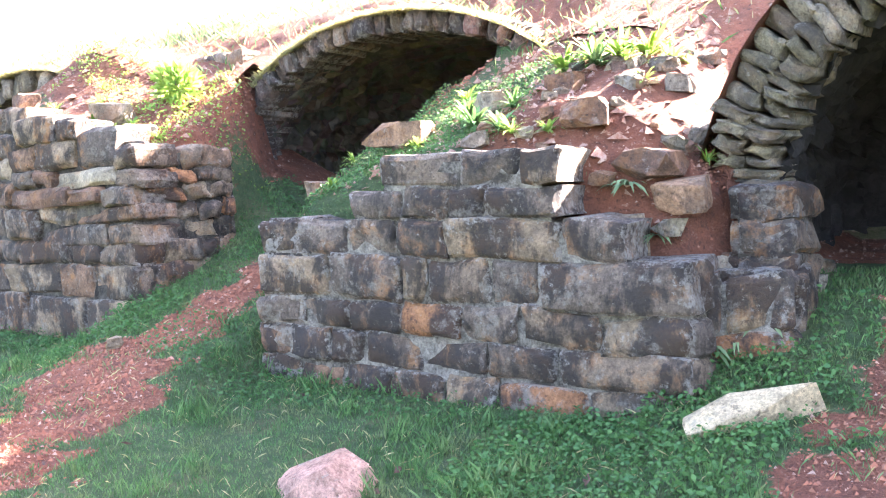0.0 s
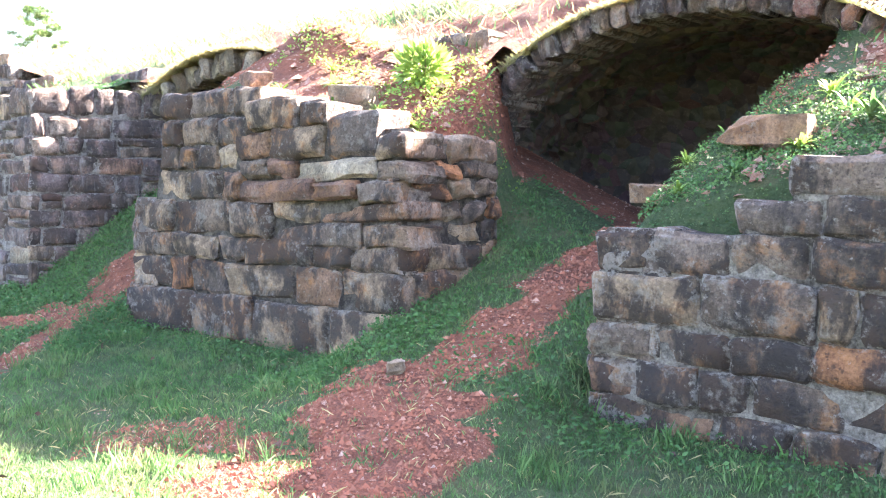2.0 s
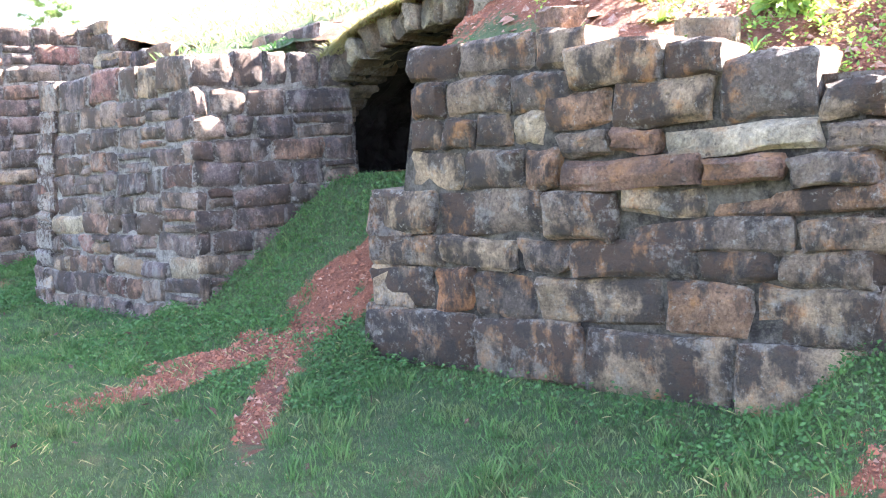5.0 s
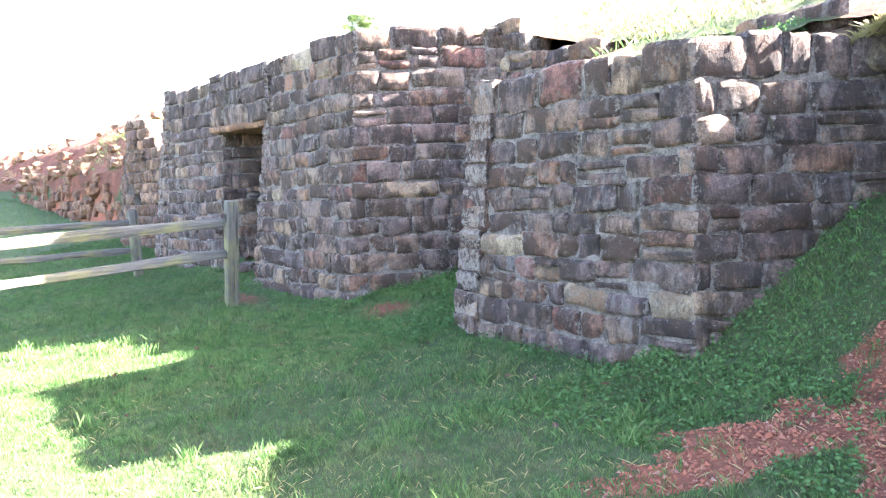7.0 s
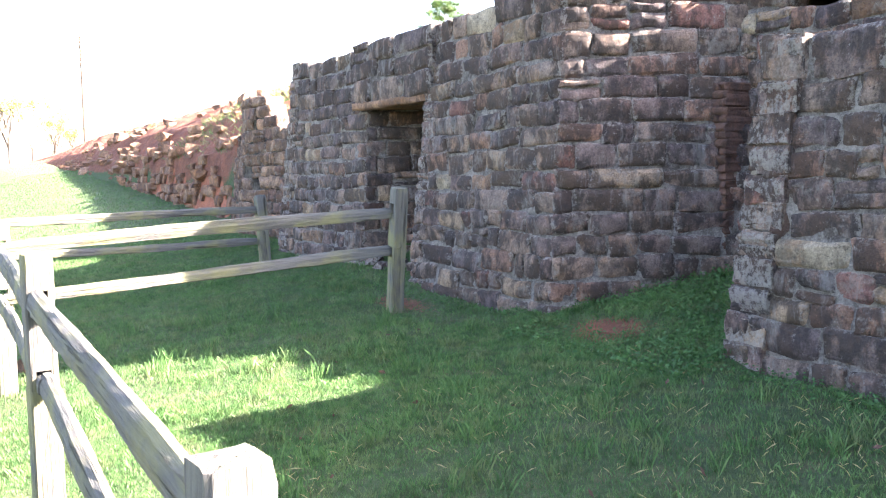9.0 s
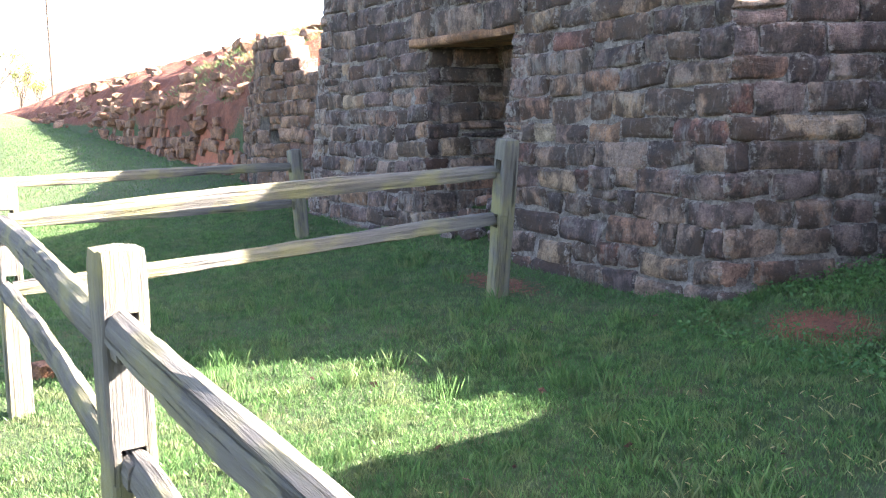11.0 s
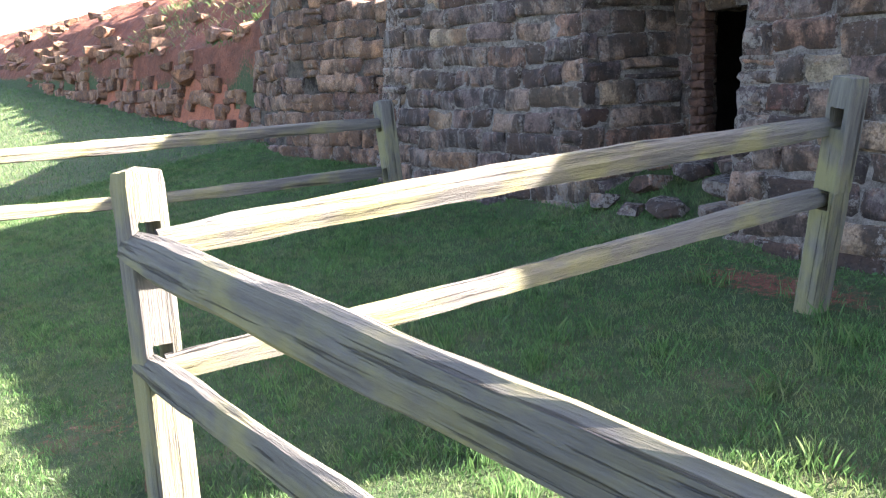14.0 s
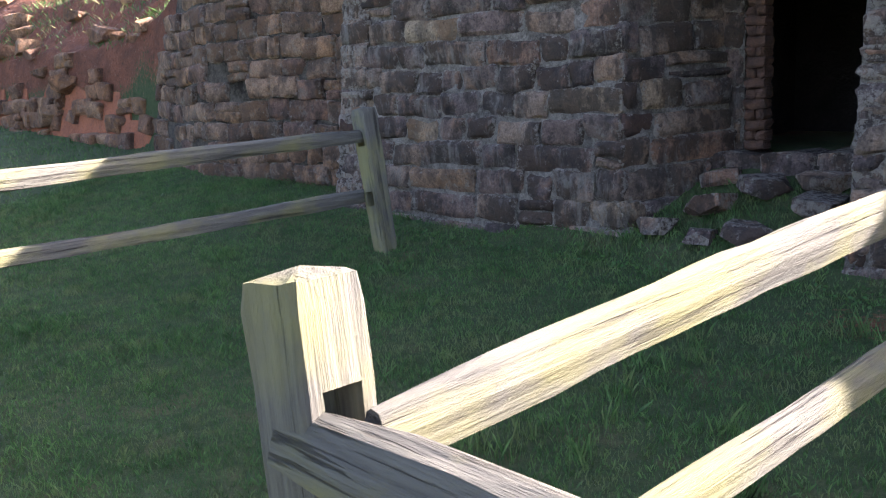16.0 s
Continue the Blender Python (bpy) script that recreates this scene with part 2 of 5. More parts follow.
def wood_material():
    m, t, b = material("weathered split timber", 0.85)
    tc = t.nodes.new("ShaderNodeTexCoord")
    def stretched(sc):
        mp = t.nodes.new("ShaderNodeMapping")
        mp.inputs["Scale"].default_value = sc
        t.links.new(tc.outputs["Object"], mp.inputs["Vector"])
        return mp.outputs[0]
    grain = noise_tex(t, stretched((1.2, 30, 30)), 1.6, 8, 0.7)
    cracks = noise_tex(t, stretched((0.8, 46, 46)), 1.1, 6, 0.6)
    patch = noise_tex(t, stretched((2, 4, 4)), 1.2, 4)
    col = mix(t, ramp(t, grain, bw(0.3, 0.7)), (0.062, 0.060, 0.055), (0.158, 0.150, 0.124))
    col = mix(t, mul(t, ramp(t, patch, bw(0.46, 0.62)), 0.7), col, (0.20, 0.188, 0.078))
    crack = ramp(t, cracks, [(0.36, (1, 1, 1)), (0.41, (0, 0, 0))])
    col = mix(t, mul(t, crack, 0.5), col, (0.032, 0.029, 0.027))
    t.links.new(col, b.inputs["Base Color"])
    bump(t, b, mul(t, grain, mul(t, crack, -1.6), 'ADD'), 1.0, 0.018)
    return m


wood_mat = wood_material()

# ---------------------------------------------------------------- mesh helpers
def smooth(ob, flag=True):
    ob.data.polygons.foreach_set("use_smooth", [flag] * len(ob.data.polygons))
    return ob


def mesh_object(name, verts, faces, mat, parent=None, label=""):
    me = bpy.data.meshes.new(name)
    me.from_pydata([tuple(v) for v in verts], [], [tuple(f) for f in faces])
    me.update()
    if mat:
        me.materials.append(mat)
    ob = new(name, me)
    if parent:
        ob.parent = parent
    if label:
        tagged(ob, label=label)
    return ob


def tri_soup(name, tris, mat, parent=None, label=""):
    """A mesh of many loose polygons from an array of shape (count, corners, 3)."""
    n, k = tris.shape[:2]
    me = bpy.data.meshes.new(name)
    me.vertices.add(n * k), me.loops.add(n * k), me.polygons.add(n)
    me.vertices.foreach_set("co", tris.reshape(-1).astype(np.float32))
    me.loops.foreach_set("vertex_index", np.arange(n * k, dtype=np.int32))
    me.polygons.foreach_set("loop_start", np.arange(0, n * k, k, dtype=np.int32))
    me.update(calc_edges=True)
    me.materials.append(mat)
    ob = new(name, me)
    if parent:
        ob.parent = parent
    if label:
        tagged(ob, label=label)
    return ob


def holder(name, at, label, category, group="", kind=""):
    ob = new(name)
    ob.location = at
    ob.empty_display_size = 0.1
    return tagged(ob, label, category, group, kind)


def knots(pairs):
    xs, ys = [p[0] for p in pairs], [p[1] for p in pairs]
    return lambda v: np.interp(v, xs, ys)


def sstep(a, b, v):
    k = np.clip((v - a) / (np.asarray(b) - a), 0, 1)
    return k * k * (3 - 2 * k)


def fbm(x, y, s, seed=0.0):
    """Cheap smooth noise in -1..1 for arrays."""
    v = np.zeros_like(np.asarray(x, float))
    for i, (a, f) in enumerate(((0.5, 1.0), (0.28, 2.1), (0.16, 4.3), (0.1, 8.9))):
        p = seed + i * 1.7
        v = v + a * np.sin(f * s * x * 1.03 + 2.1 * np.sin(f * s * y * 0.61 + p) + p) * np.cos(f * s * y * 0.97 + 1.7 * np.sin(f * s * x * 0.53 - p) + 2 * p)
    return v


# ---------------------------------------------------------------- the lie of the land
ARCHES = {  # name: centre x, face y, springing z, half width, rise, depth, ring thickness
    "middle": (-4.10, 5.40, 1.57, 1.55, 0.95, 2.3, 0.11),
    "far": (-7.85, 5.00, 1.44, 1.45, 0.93, 2.2, 0.17),
    "near": (0.10, 4.20, 1.40, 1.25, 0.95, 3.6, 0.27),
}
FLOOR = {"middle": 1.20, "far": 1.36, "near": 1.00}
# gaps between the piers: left and right limits as a function of y
GAPS = [  # left, right, floor height along y, end, softness of the edges
    (knots([(3.6, -5.25), (4.6, -5.10), (5.0, -5.2), (5.4, -5.45)]), knots([(3.6, -3.76), (4.4, -3.72), (5.4, -3.3)]), knots([(2.7, 0.36), (3.5, 0.60), (4.4, 0.95), (5.0, 1.15), (5.4, 1.2), (9, 1.22)]), 8.0, 0.12),
    (knots([(3.96, -9.65), (4.95, -9.25), (5.0, -9.25)]), knots([(3.6, -7.60), (4.4, -7.55), (5.0, -7.8)]), knots([(3.0, 0.36), (3.6, 0.46), (3.97, 0.58), (4.16, 0.76), (4.45, 1.0), (4.71, 1.22), (4.9, 1.36), (5.2, 1.40), (9, 1.36)]), 7.6, 0.05),
    (knots([(3.6, -1.5), (4.2, -1.3)]), knots([(3.6, 1.7), (4.2, 1.4)]), knots([(2.6, 0.32), (3.6, 0.60), (4.2, 0.90), (9, 1.0)]), 7.2, 0.05),
    (knots([(4.0, -13.75), (5.2, -13.1)]), knots([(4.0, -11.40), (5.4, -11.3)]), knots([(3.7, 0.42), (4.3, 0.58), (5.2, 0.80), (9, 0.85)]), 6.6, 0.05),
    (knots([(4.1, -17.75), (4.95, -17.2)]), knots([(4.1, -15.4), (5.1, -15.4)]), knots([(3.9, 0.42), (4.4, 0.62), (5.0, 0.95), (9, 0.98)]), 6.6, 0.05),
]
TOES = [(-5.6, -4.6, -3.98, -3.62), (-9.30, -8.6, -8.05, -7.6), (-1.55, -0.9, 1.3, 1.9)]   # where the earth before a gap starts and ends to rise
top_z = knots([(-100, 1.3), (-60, 1.6), (-30, 1.8), (-24, 1.85), (-22.4, 2.45), (-21.3, 2.45), (-21, 2.2), (-19.9, 2.05), (-19.4, 2.6), (-19.2, 2.72), (-13.0, 2.72),
               (-12.3, 2.45), (-11.5, 2.16), (-8.8, 2.08), (-7.5, 1.98), (-6.3, 1.95), (-5.6, 1.72), (-4.8, 1.52), (-3.8, 1.22), (-3.0, 1.48),
               (-2.3, 1.60), (-1.9, 1.44), (-1.58, 1.22), (-1.25, 1.06), (-1.0, 1.02), (1.4, 1.3), (6, 1.5)])
front_y = knots([(-60, 5.9), (-30, 5.15), (-24, 4.95), (-21.5, 4.72), (-19.7, 4.85), (-19.4, 4.5), (-13, 4.4), (-12, 4.35), (-9, 4.25), (-7.6, 4.12), (-5.0, 4.02), (-3.7, 3.82), (6, 3.8)])
mid_z = knots([(-100, 1.6), (-61, 2.0), (-50, 2.35), (-39, 2.6), (-31, 2.64), (-27, 2.7), (-24, 2.8), (-20, 2.9), (-13, 2.98), (-11.8, 2.82), (-9, 2.92), (-7, 2.92), (-4, 2.88), (-2.3, 2.75), (0, 2.9), (6, 2.9)])
crest_z = knots([(-140, 1.3), (-100, 1.7), (-86, 2.15), (-68, 2.95), (-53, 3.45), (-42, 3.45), (-36, 3.52), (-31, 3.66), (-24, 3.52), (6, 3.52)])


def lawn(x, y):
    z = 0.06 + np.where(y > 0, 0.1 * y, 0.05 * y)
    z = np.maximum(z, -0.5)
    z = z + 0.028 * np.clip(-17.5 - x, 0, 40) * sstep(1.0, 4.0, y) + 0.012 * np.clip(-17.5 - x, 0, 60)
    return z + 0.018 * fbm(x, y, 1.3, 0.4) * sstep(60, 20, np.abs(x + 10))


def hill(x, y, lip=-0.05):
    f = front_y(x)
    u = np.clip((y - f) / (6.2 - f), 0, 1)
    z = top_z(x) + (mid_z(x) - top_z(x)) * (u * 0.75 + 0.25 * u * u)
    v = np.clip((y - 6.2) / 2.8, 0, 1)
    z = np.where(y > 6.2, mid_z(x) + (crest_z(x) - mid_z(x)) * np.sin(v * math.pi / 2), z)
    z = z - np.clip(y - 9.5, 0, 40) * 0.03
    z = z + (0.05 * fbm(x, y, 2.3, 3.1) + 0.09 * fbm(x, y, 4.1, 1.3) * (x < -20.5)) * sstep(0.0, 0.4, y - f)
    z = z + 0.035 * fbm(x, y, 7.5, 5.2) * sstep(0.05, 0.3, y - f) * (x > -7.5)
    z = z + 0.24 * np.exp(-((x + 1.75) / 0.5) ** 2) * sstep(3.8, 4.2, y) * sstep(5.4, 4.5, y)
    z = z + 0.34 * np.exp(-(((x + 6.9) / 0.55) ** 2 + ((y - 5.05) / 0.4) ** 2))
    for cx, fy, zs, a, r, d, th in ARCHES.values():
        k = np.clip(1 - ((x - cx) / (a + th)) ** 2, 0, 1)
        crown = zs + (r + th) * np.sqrt(k) + 0.02
        w = (k > 0) * sstep(fy - lip - 0.04, fy - lip, y) * sstep(fy + 1.6, fy + 0.3, y)
        z = np.where(w > 0, np.maximum(z, crown) * w + z * (1 - w), z)
    return z


def gap_weight(x, y):
    w, zz = np.zeros_like(x), np.zeros_like(x)
    for left, right, prof, end, soft in GAPS:
        k = sstep(left(y) - soft, left(y) + soft, x) * sstep(right(y) + soft, right(y) - soft, x) * (y < end) * sstep(3.2, 3.9, y)
        side = 0.0 if left is not GAPS[0][0] else 0.5 * np.clip(-4.6 - x, 0, 1.2) * sstep(4.2, 5.0, y) * sstep(6.8, 6.0, y)
        zz = np.where(k > w, prof(y) + side, zz)
        w = np.maximum(w, k)
    for n, (cx, fy, zs, a, r, d, th) in ARCHES.items():
        k = ((np.abs(x - cx) < a + 0.5) & (y > fy + 0.12) & (y < fy + d + 0.35)).astype(float)
        zz = np.where(k > w, FLOOR[n] + (0.5 * np.clip(-4.6 - x, 0, 1.2) * sstep(6.8, 6.0, y) if n == "middle" else 0), zz)
        w = np.maximum(w, k)
    return w, zz


def land(x, y):
    x, y = np.asarray(x, float), np.asarray(y, float)
    f = front_y(x)
    l = lawn(x, y)
    h = hill(x, y)
    step = sstep(f - 0.05, f + 0.12, y)
    z = l * (1 - step) + h * step
    # low earth toe in front of the gaps
    w, zz = gap_weight(x, y)
    toe = np.zeros_like(x)
    for (left, right, prof, end, soft), (a0, a1, b0, b1) in zip(GAPS, TOES):
        k = sstep(a0, a1, x) * sstep(b1, b0, x)
        toe = np.maximum(toe, k * np.clip(prof(y) - l, 0, 2))
    z = np.where(y < f, np.maximum(z, l + toe * (y < f)), z)
    z = np.where(w > 0, np.maximum(z * (1 - w) + zz * w, l), z)
    return z + np.where((x > -12) & (x < 2) & (y > 1) & (y < 6), soil_at(x, y), 0) * 0.022 * fbm(x, y, 9.0, 1.5)


def soil_at(x, y, over=False):
    """Bare red clay: the trodden ramps, the slumped banks and scars."""
    s = np.zeros_like(np.asarray(x, float))
    def band(cx, cy, width, y0, y1):
        return sstep(width, width * 0.45, np.abs(x - cx(y))) * sstep(y0, y0 + 0.5, y) * sstep(y1, y1 - 0.4, y)
    rag = 0.42 * fbm(x, y, 3.3, 6.0) + 0.55 * fbm(x, y, 10.0, 2.0)
    def trail(cx, wid, y0, y1):
        return sstep(0.62, 0.38, np.abs(x - cx(y)) / wid(y) * 0.5 + rag * 0.75) * sstep(y0, y0 + 0.7, y) * sstep(y1, y1 - 0.3, y)
    s = np.maximum(s, trail(knots([(2.0, -4.1), (2.9, -4.35), (3.5, -4.45), (4.2, -4.32), (5.4, -4.3)]), knots([(2.0, 0.55), (3.0, 0.50), (3.6, 0.30), (4.2, 0.17), (5.4, 0.2)]), 1.6, 5.8))
    s = np.maximum(s, trail(knots([(2.6, -8.55), (3.2, -8.50), (3.8, -8.30), (4.4, -8.0), (5.0, -7.85)]), knots([(2.6, 0.13), (3.3, 0.23), (4.0, 0.26), (4.5, 0.2), (5, 0.14)]), 2.3, 5.4))
    s = np.maximum(s, trail(knots([(2.6, -7.2), (3.1, -7.65), (3.5, -7.95), (3.8, -8.15)]), knots([(2.4, 0.09), (3.0, 0.13), (3.8, 0.15)]), 2.3, 3.9))
    s = np.maximum(s, trail(knots([(1.5, 0.3), (3.0, -0.45), (4.2, -0.2)]), knots([(1.5, 0.4), (4.2, 0.4)]), 1.5, 4.6))
    s = np.maximum(s, sstep(0.35, 0.1, np.abs(x + 5.45)) * sstep(4.7, 5.1, y) * sstep(5.9, 5.5, y))
    s = np.maximum(s, sstep(0.9, 0.4, np.hypot((x + 5.25) / 0.9, (y - 2.5) / 0.45) + rag * 0.8) * 0.5)
    f = front_y(x)
    onhill = sstep(f - 0.02, f + 0.1, y) * (1.0 if over else 1 - 0.75 * gap_weight(x, y)[0] * (y < 5.5))
    s = np.maximum(s, onhill * sstep(np.where((x > -9.5) & (x < -5.2), 8.8, 7.4), np.where((x > -9.5) & (x < -5.2), 7.4, 6.2), y) * np.clip(np.where(x > -3.0, 0.95, 0.6) + 0.8 * fbm(x, y, 1.7, 8.0), 0, 1) * np.where(x > -9.2, 1, 0.55))
    s = np.maximum(s, onhill * np.clip(1.3 * np.exp(-(((x + 6.6) / 1.3) ** 2 + ((y - 5.2) / 0.7) ** 2)) + 0.4 * fbm(x, y, 3.5, 3.0), 0, 1))
    far = onhill * sstep(-18.8, -20.5, x) * sstep(9.5, 7.5, y) * np.clip(0.9 + 0.6 * fbm(x, y, 0.9, 2.0), 0, 1)
    s = np.maximum(s, far)
    s = np.maximum(s, 0.75 * np.exp(-(((x + 12.6) / 0.45) ** 2 + ((y - 4.05) / 0.3) ** 2)))
    s = np.maximum(s, 0.5 * np.exp(-(((x + 16.3) / 0.5) ** 2 + ((y - 1.05) / 0.3) ** 2)))
    s = np.maximum(s, 0.52 * np.exp(-(((x + 16.1) / 0.45) ** 2 + ((y - 0.75) / 0.35) ** 2)))
    s = np.maximum(s, 0.6 * np.exp(-(((x + 15.0) / 0.9) ** 2 + ((y - 3.75) / 0.28) ** 2)))
    # the top of the near pier is grown over
    return s * (1 - 0.85 * sstep(-2.3, -2.7, x) * sstep(-3.98, -3.78, x) * sstep(3.6, 3.72, y) * sstep(5.0, 4.6, y))


def build_sheet(name, xs, ys, mat, height, label, keep=None):
    X, Y = np.meshgrid(xs, ys)
    Z = height(X, Y)
    nx, ny = len(xs), len(ys)
    verts = np.stack([X, Y, Z], -1).reshape(-1, 3)
    idx = np.arange(nx * ny).reshape(ny, nx)
    quads = np.stack([idx[:-1, :-1], idx[:-1, 1:], idx[1:, 1:], idx[1:, :-1]], -1).reshape(-1, 4)
    if keep is not None:
        c = verts[quads].mean(1)
        quads = quads[keep(c[:, 0], c[:, 1])]
    ob = mesh_object(name, verts.tolist(), quads.tolist(), mat)
    soil = ob.data.attributes.new("soil", 'FLOAT', 'POINT')
    soil.data.foreach_set("value", soil_at(verts[:, 0], verts[:, 1], keep is not None).astype(np.float32))
    dry = ob.data.attributes.new("dry", 'FLOAT', 'POINT')
    dryness = sstep(5.6, 6.8, verts[:, 1]) * 0.85 + 0.25 * sstep(0.5, -1, verts[:, 1])
    dry.data.foreach_set("value", dryness.astype(np.float32))
    smooth(ob)
    return tagged(ob, label, "ground", kind="structure")


xs = np.concatenate([np.linspace(-900, -60, 15)[:-1], np.arange(-60, -25, 0.22), np.arange(-25, 3, 0.09), np.arange(3, 12, 0.6), np.linspace(12, 900, 15)])
ys = np.concatenate([np.linspace(-900, -30, 12)[:-1], np.arange(-30, -3, 1.5), np.arange(-3, 1.2, 0.3), np.arange(1.2, 9.6, 0.08), np.arange(9.6, 40, 1.2), np.linspace(40, 900, 14)])
build_sheet("ground", xs, ys, ground_mat, land, "mown green lawn rising to a bank of red clay and dry grass")


def over_vault(x, y):
    k = np.zeros_like(x, bool)
    for cx, fy, zs, a, r, d, th in ARCHES.values():
        k |= (np.abs(x - cx) < a + 0.95) & (y > np.where((x > cx - a + 0.06) | (cx > -3), fy - 0.02, fy + 0.24)) & (y < fy + d + 0.6)
    return k


def over_passage(x, y):
    k = ((x > -18.0) & (x < -15.2) & (y > 4.55) & (y < 6.9)) | ((x > -13.6) & (x < -11.1) & (y > 5.62) & (y < 6.9)) | ((x > -13.7) & (x < -13.1) & (y > 5.05) & (y < 5.7))
    k |= (x > -9.9) & (x < -9.72 + 0.4646 * (y - 3.96)) & (y > 4.4) & (y < 5.2)
    k |= (x > -14.1) & (x < -13.6 + 0.534 * (y - 4.02)) & (y > 4.4) & (y < 5.7)
    return k


build_sheet("bank_over_vaults", np.arange(-18.1, 2.6, 0.09), np.arange(4.0, 8.6, 0.08), ground_mat, lambda x, y: hill(x, y, 0.12) + 0.012,
            "earth bank with dry grass lying over the stone vaults", lambda x, y: over_vault(x, y) | over_passage(x, y))

# ---------------------------------------------------------------- stonework
def block_mesh(w, h, d, rng, rough=1.0):
    """One rock-faced block: front at y = 0 looking to -y, w wide, h high, d deep, with narrow worn edges."""
    e = min(w, h)
    bu, bv = min(0.42, 0.022 * rng.uniform(0.6, 1.5) / (w / 2)), min(0.42, 0.022 * rng.uniform(0.6, 1.5) / (h / 2))
    us = [-1, -1 + bu, rng.uniform(-0.45, -0.15), rng.uniform(0.15, 0.45), 1 - bu, 1]
    vs = [-1, -1 + bv, rng.uniform(-0.2, 0.2), 1 - bv, 1]
    nu, nv = len(us), len(vs)
    sk = [rng.uniform(-1, 1) for _ in range(4)]
    ph = [rng.uniform(0, 6.28) for _ in range(6)]
    chip = {(i, j): (rng.uniform(0.1, 0.55) if rng.random() < 0.5 else 0.05) for i in (0, nu - 1) for j in (0, nv - 1)}
    verts, faces = [], []
    for j, v in enumerate(vs):
        for i, u in enumerate(us):
            x = u * w / 2 + 0.035 * e * sk[0] * v + 0.007 * rough * math.sin(2.6 * v + ph[0]) * abs(u) ** 2
            z = v * h / 2 + 0.05 * e * sk[1] * u + 0.007 * rough * math.sin(2.9 * u + ph[1]) * abs(v) ** 2
            y = rough * (0.012 * math.sin(2.1 * u + ph[2]) * math.cos(1.7 * v + ph[3]) + rng.uniform(-0.009, 0.009)) + 0.012 * sk[2] * u + 0.01 * sk[3] * v
            if i in (0, nu - 1) or j in (0, nv - 1):
                y += 0.016 * rough + rng.uniform(0, 0.008)
            if (i, j) in chip:
                c = chip[(i, j)] * 0.13 * e
                x, z, y = x - math.copysign(c, u), z - math.copysign(c, v), y + 0.012
            verts.append((x, y, z))
    q = lambda i, j: j * nu + i
    for j in range(nv - 1):
        for i in range(nu - 1):
            faces.append((q(i, j), q(i + 1, j), q(i + 1, j + 1), q(i, j + 1)))
    front = len(faces)
    ring = [q(i, 0) for i in range(nu)] + [q(nu - 1, j) for j in range(1, nv)] + [q(i, nv - 1) for i in range(nu - 2, -1, -1)] + [q(0, j) for j in range(nv - 2, 0, -1)]
    n0 = len(verts)
    for k in ring:
        x, y, z = verts[k]
        verts.append((x * 0.985 + rng.uniform(-0.006, 0.006), d, z * 0.985 + rng.uniform(-0.006, 0.006)))
    m = len(ring)
    for k in range(m):
        faces.append((ring[(k + 1) % m], ring[k], n0 + k, n0 + (k + 1) % m))
    faces.append(tuple(n0 + k for k in range(m)))
    return verts, faces, front


def add_block(name, m, w, h, d, mat, parent, rng, rough=1.0, label=""):
    v, f, front = block_mesh(w, h, d, rng, rough)
    ob = mesh_object(name, v, f, mat, parent, label)
    ob.data.polygons.foreach_set("use_smooth", [k < front and 0 < k % 5 < 4 and 0 < k // 5 < 3 for k in range(len(f))])
    ob.matrix_basis = m
    return ob


def set_back(pts, d, plumb=0):
    """The path moved inwards by d, with true corners; the first plumb points move straight back."""
    outs = []
    for a, b in zip(pts[:-1], pts[1:]):
        along = (b - a).normalized()
        outs.append(Vector((along.y, -along.x)))
    moved = []
    for i, p in enumerate(pts):
        n1, n2 = outs[max(i - 1, 0)], outs[min(i, len(outs) - 1)]
        moved.append(p + Vector((0, d)) if i < plumb else p - (n1 + n2) / (1 + n1.dot(n2)) * d)
    return moved


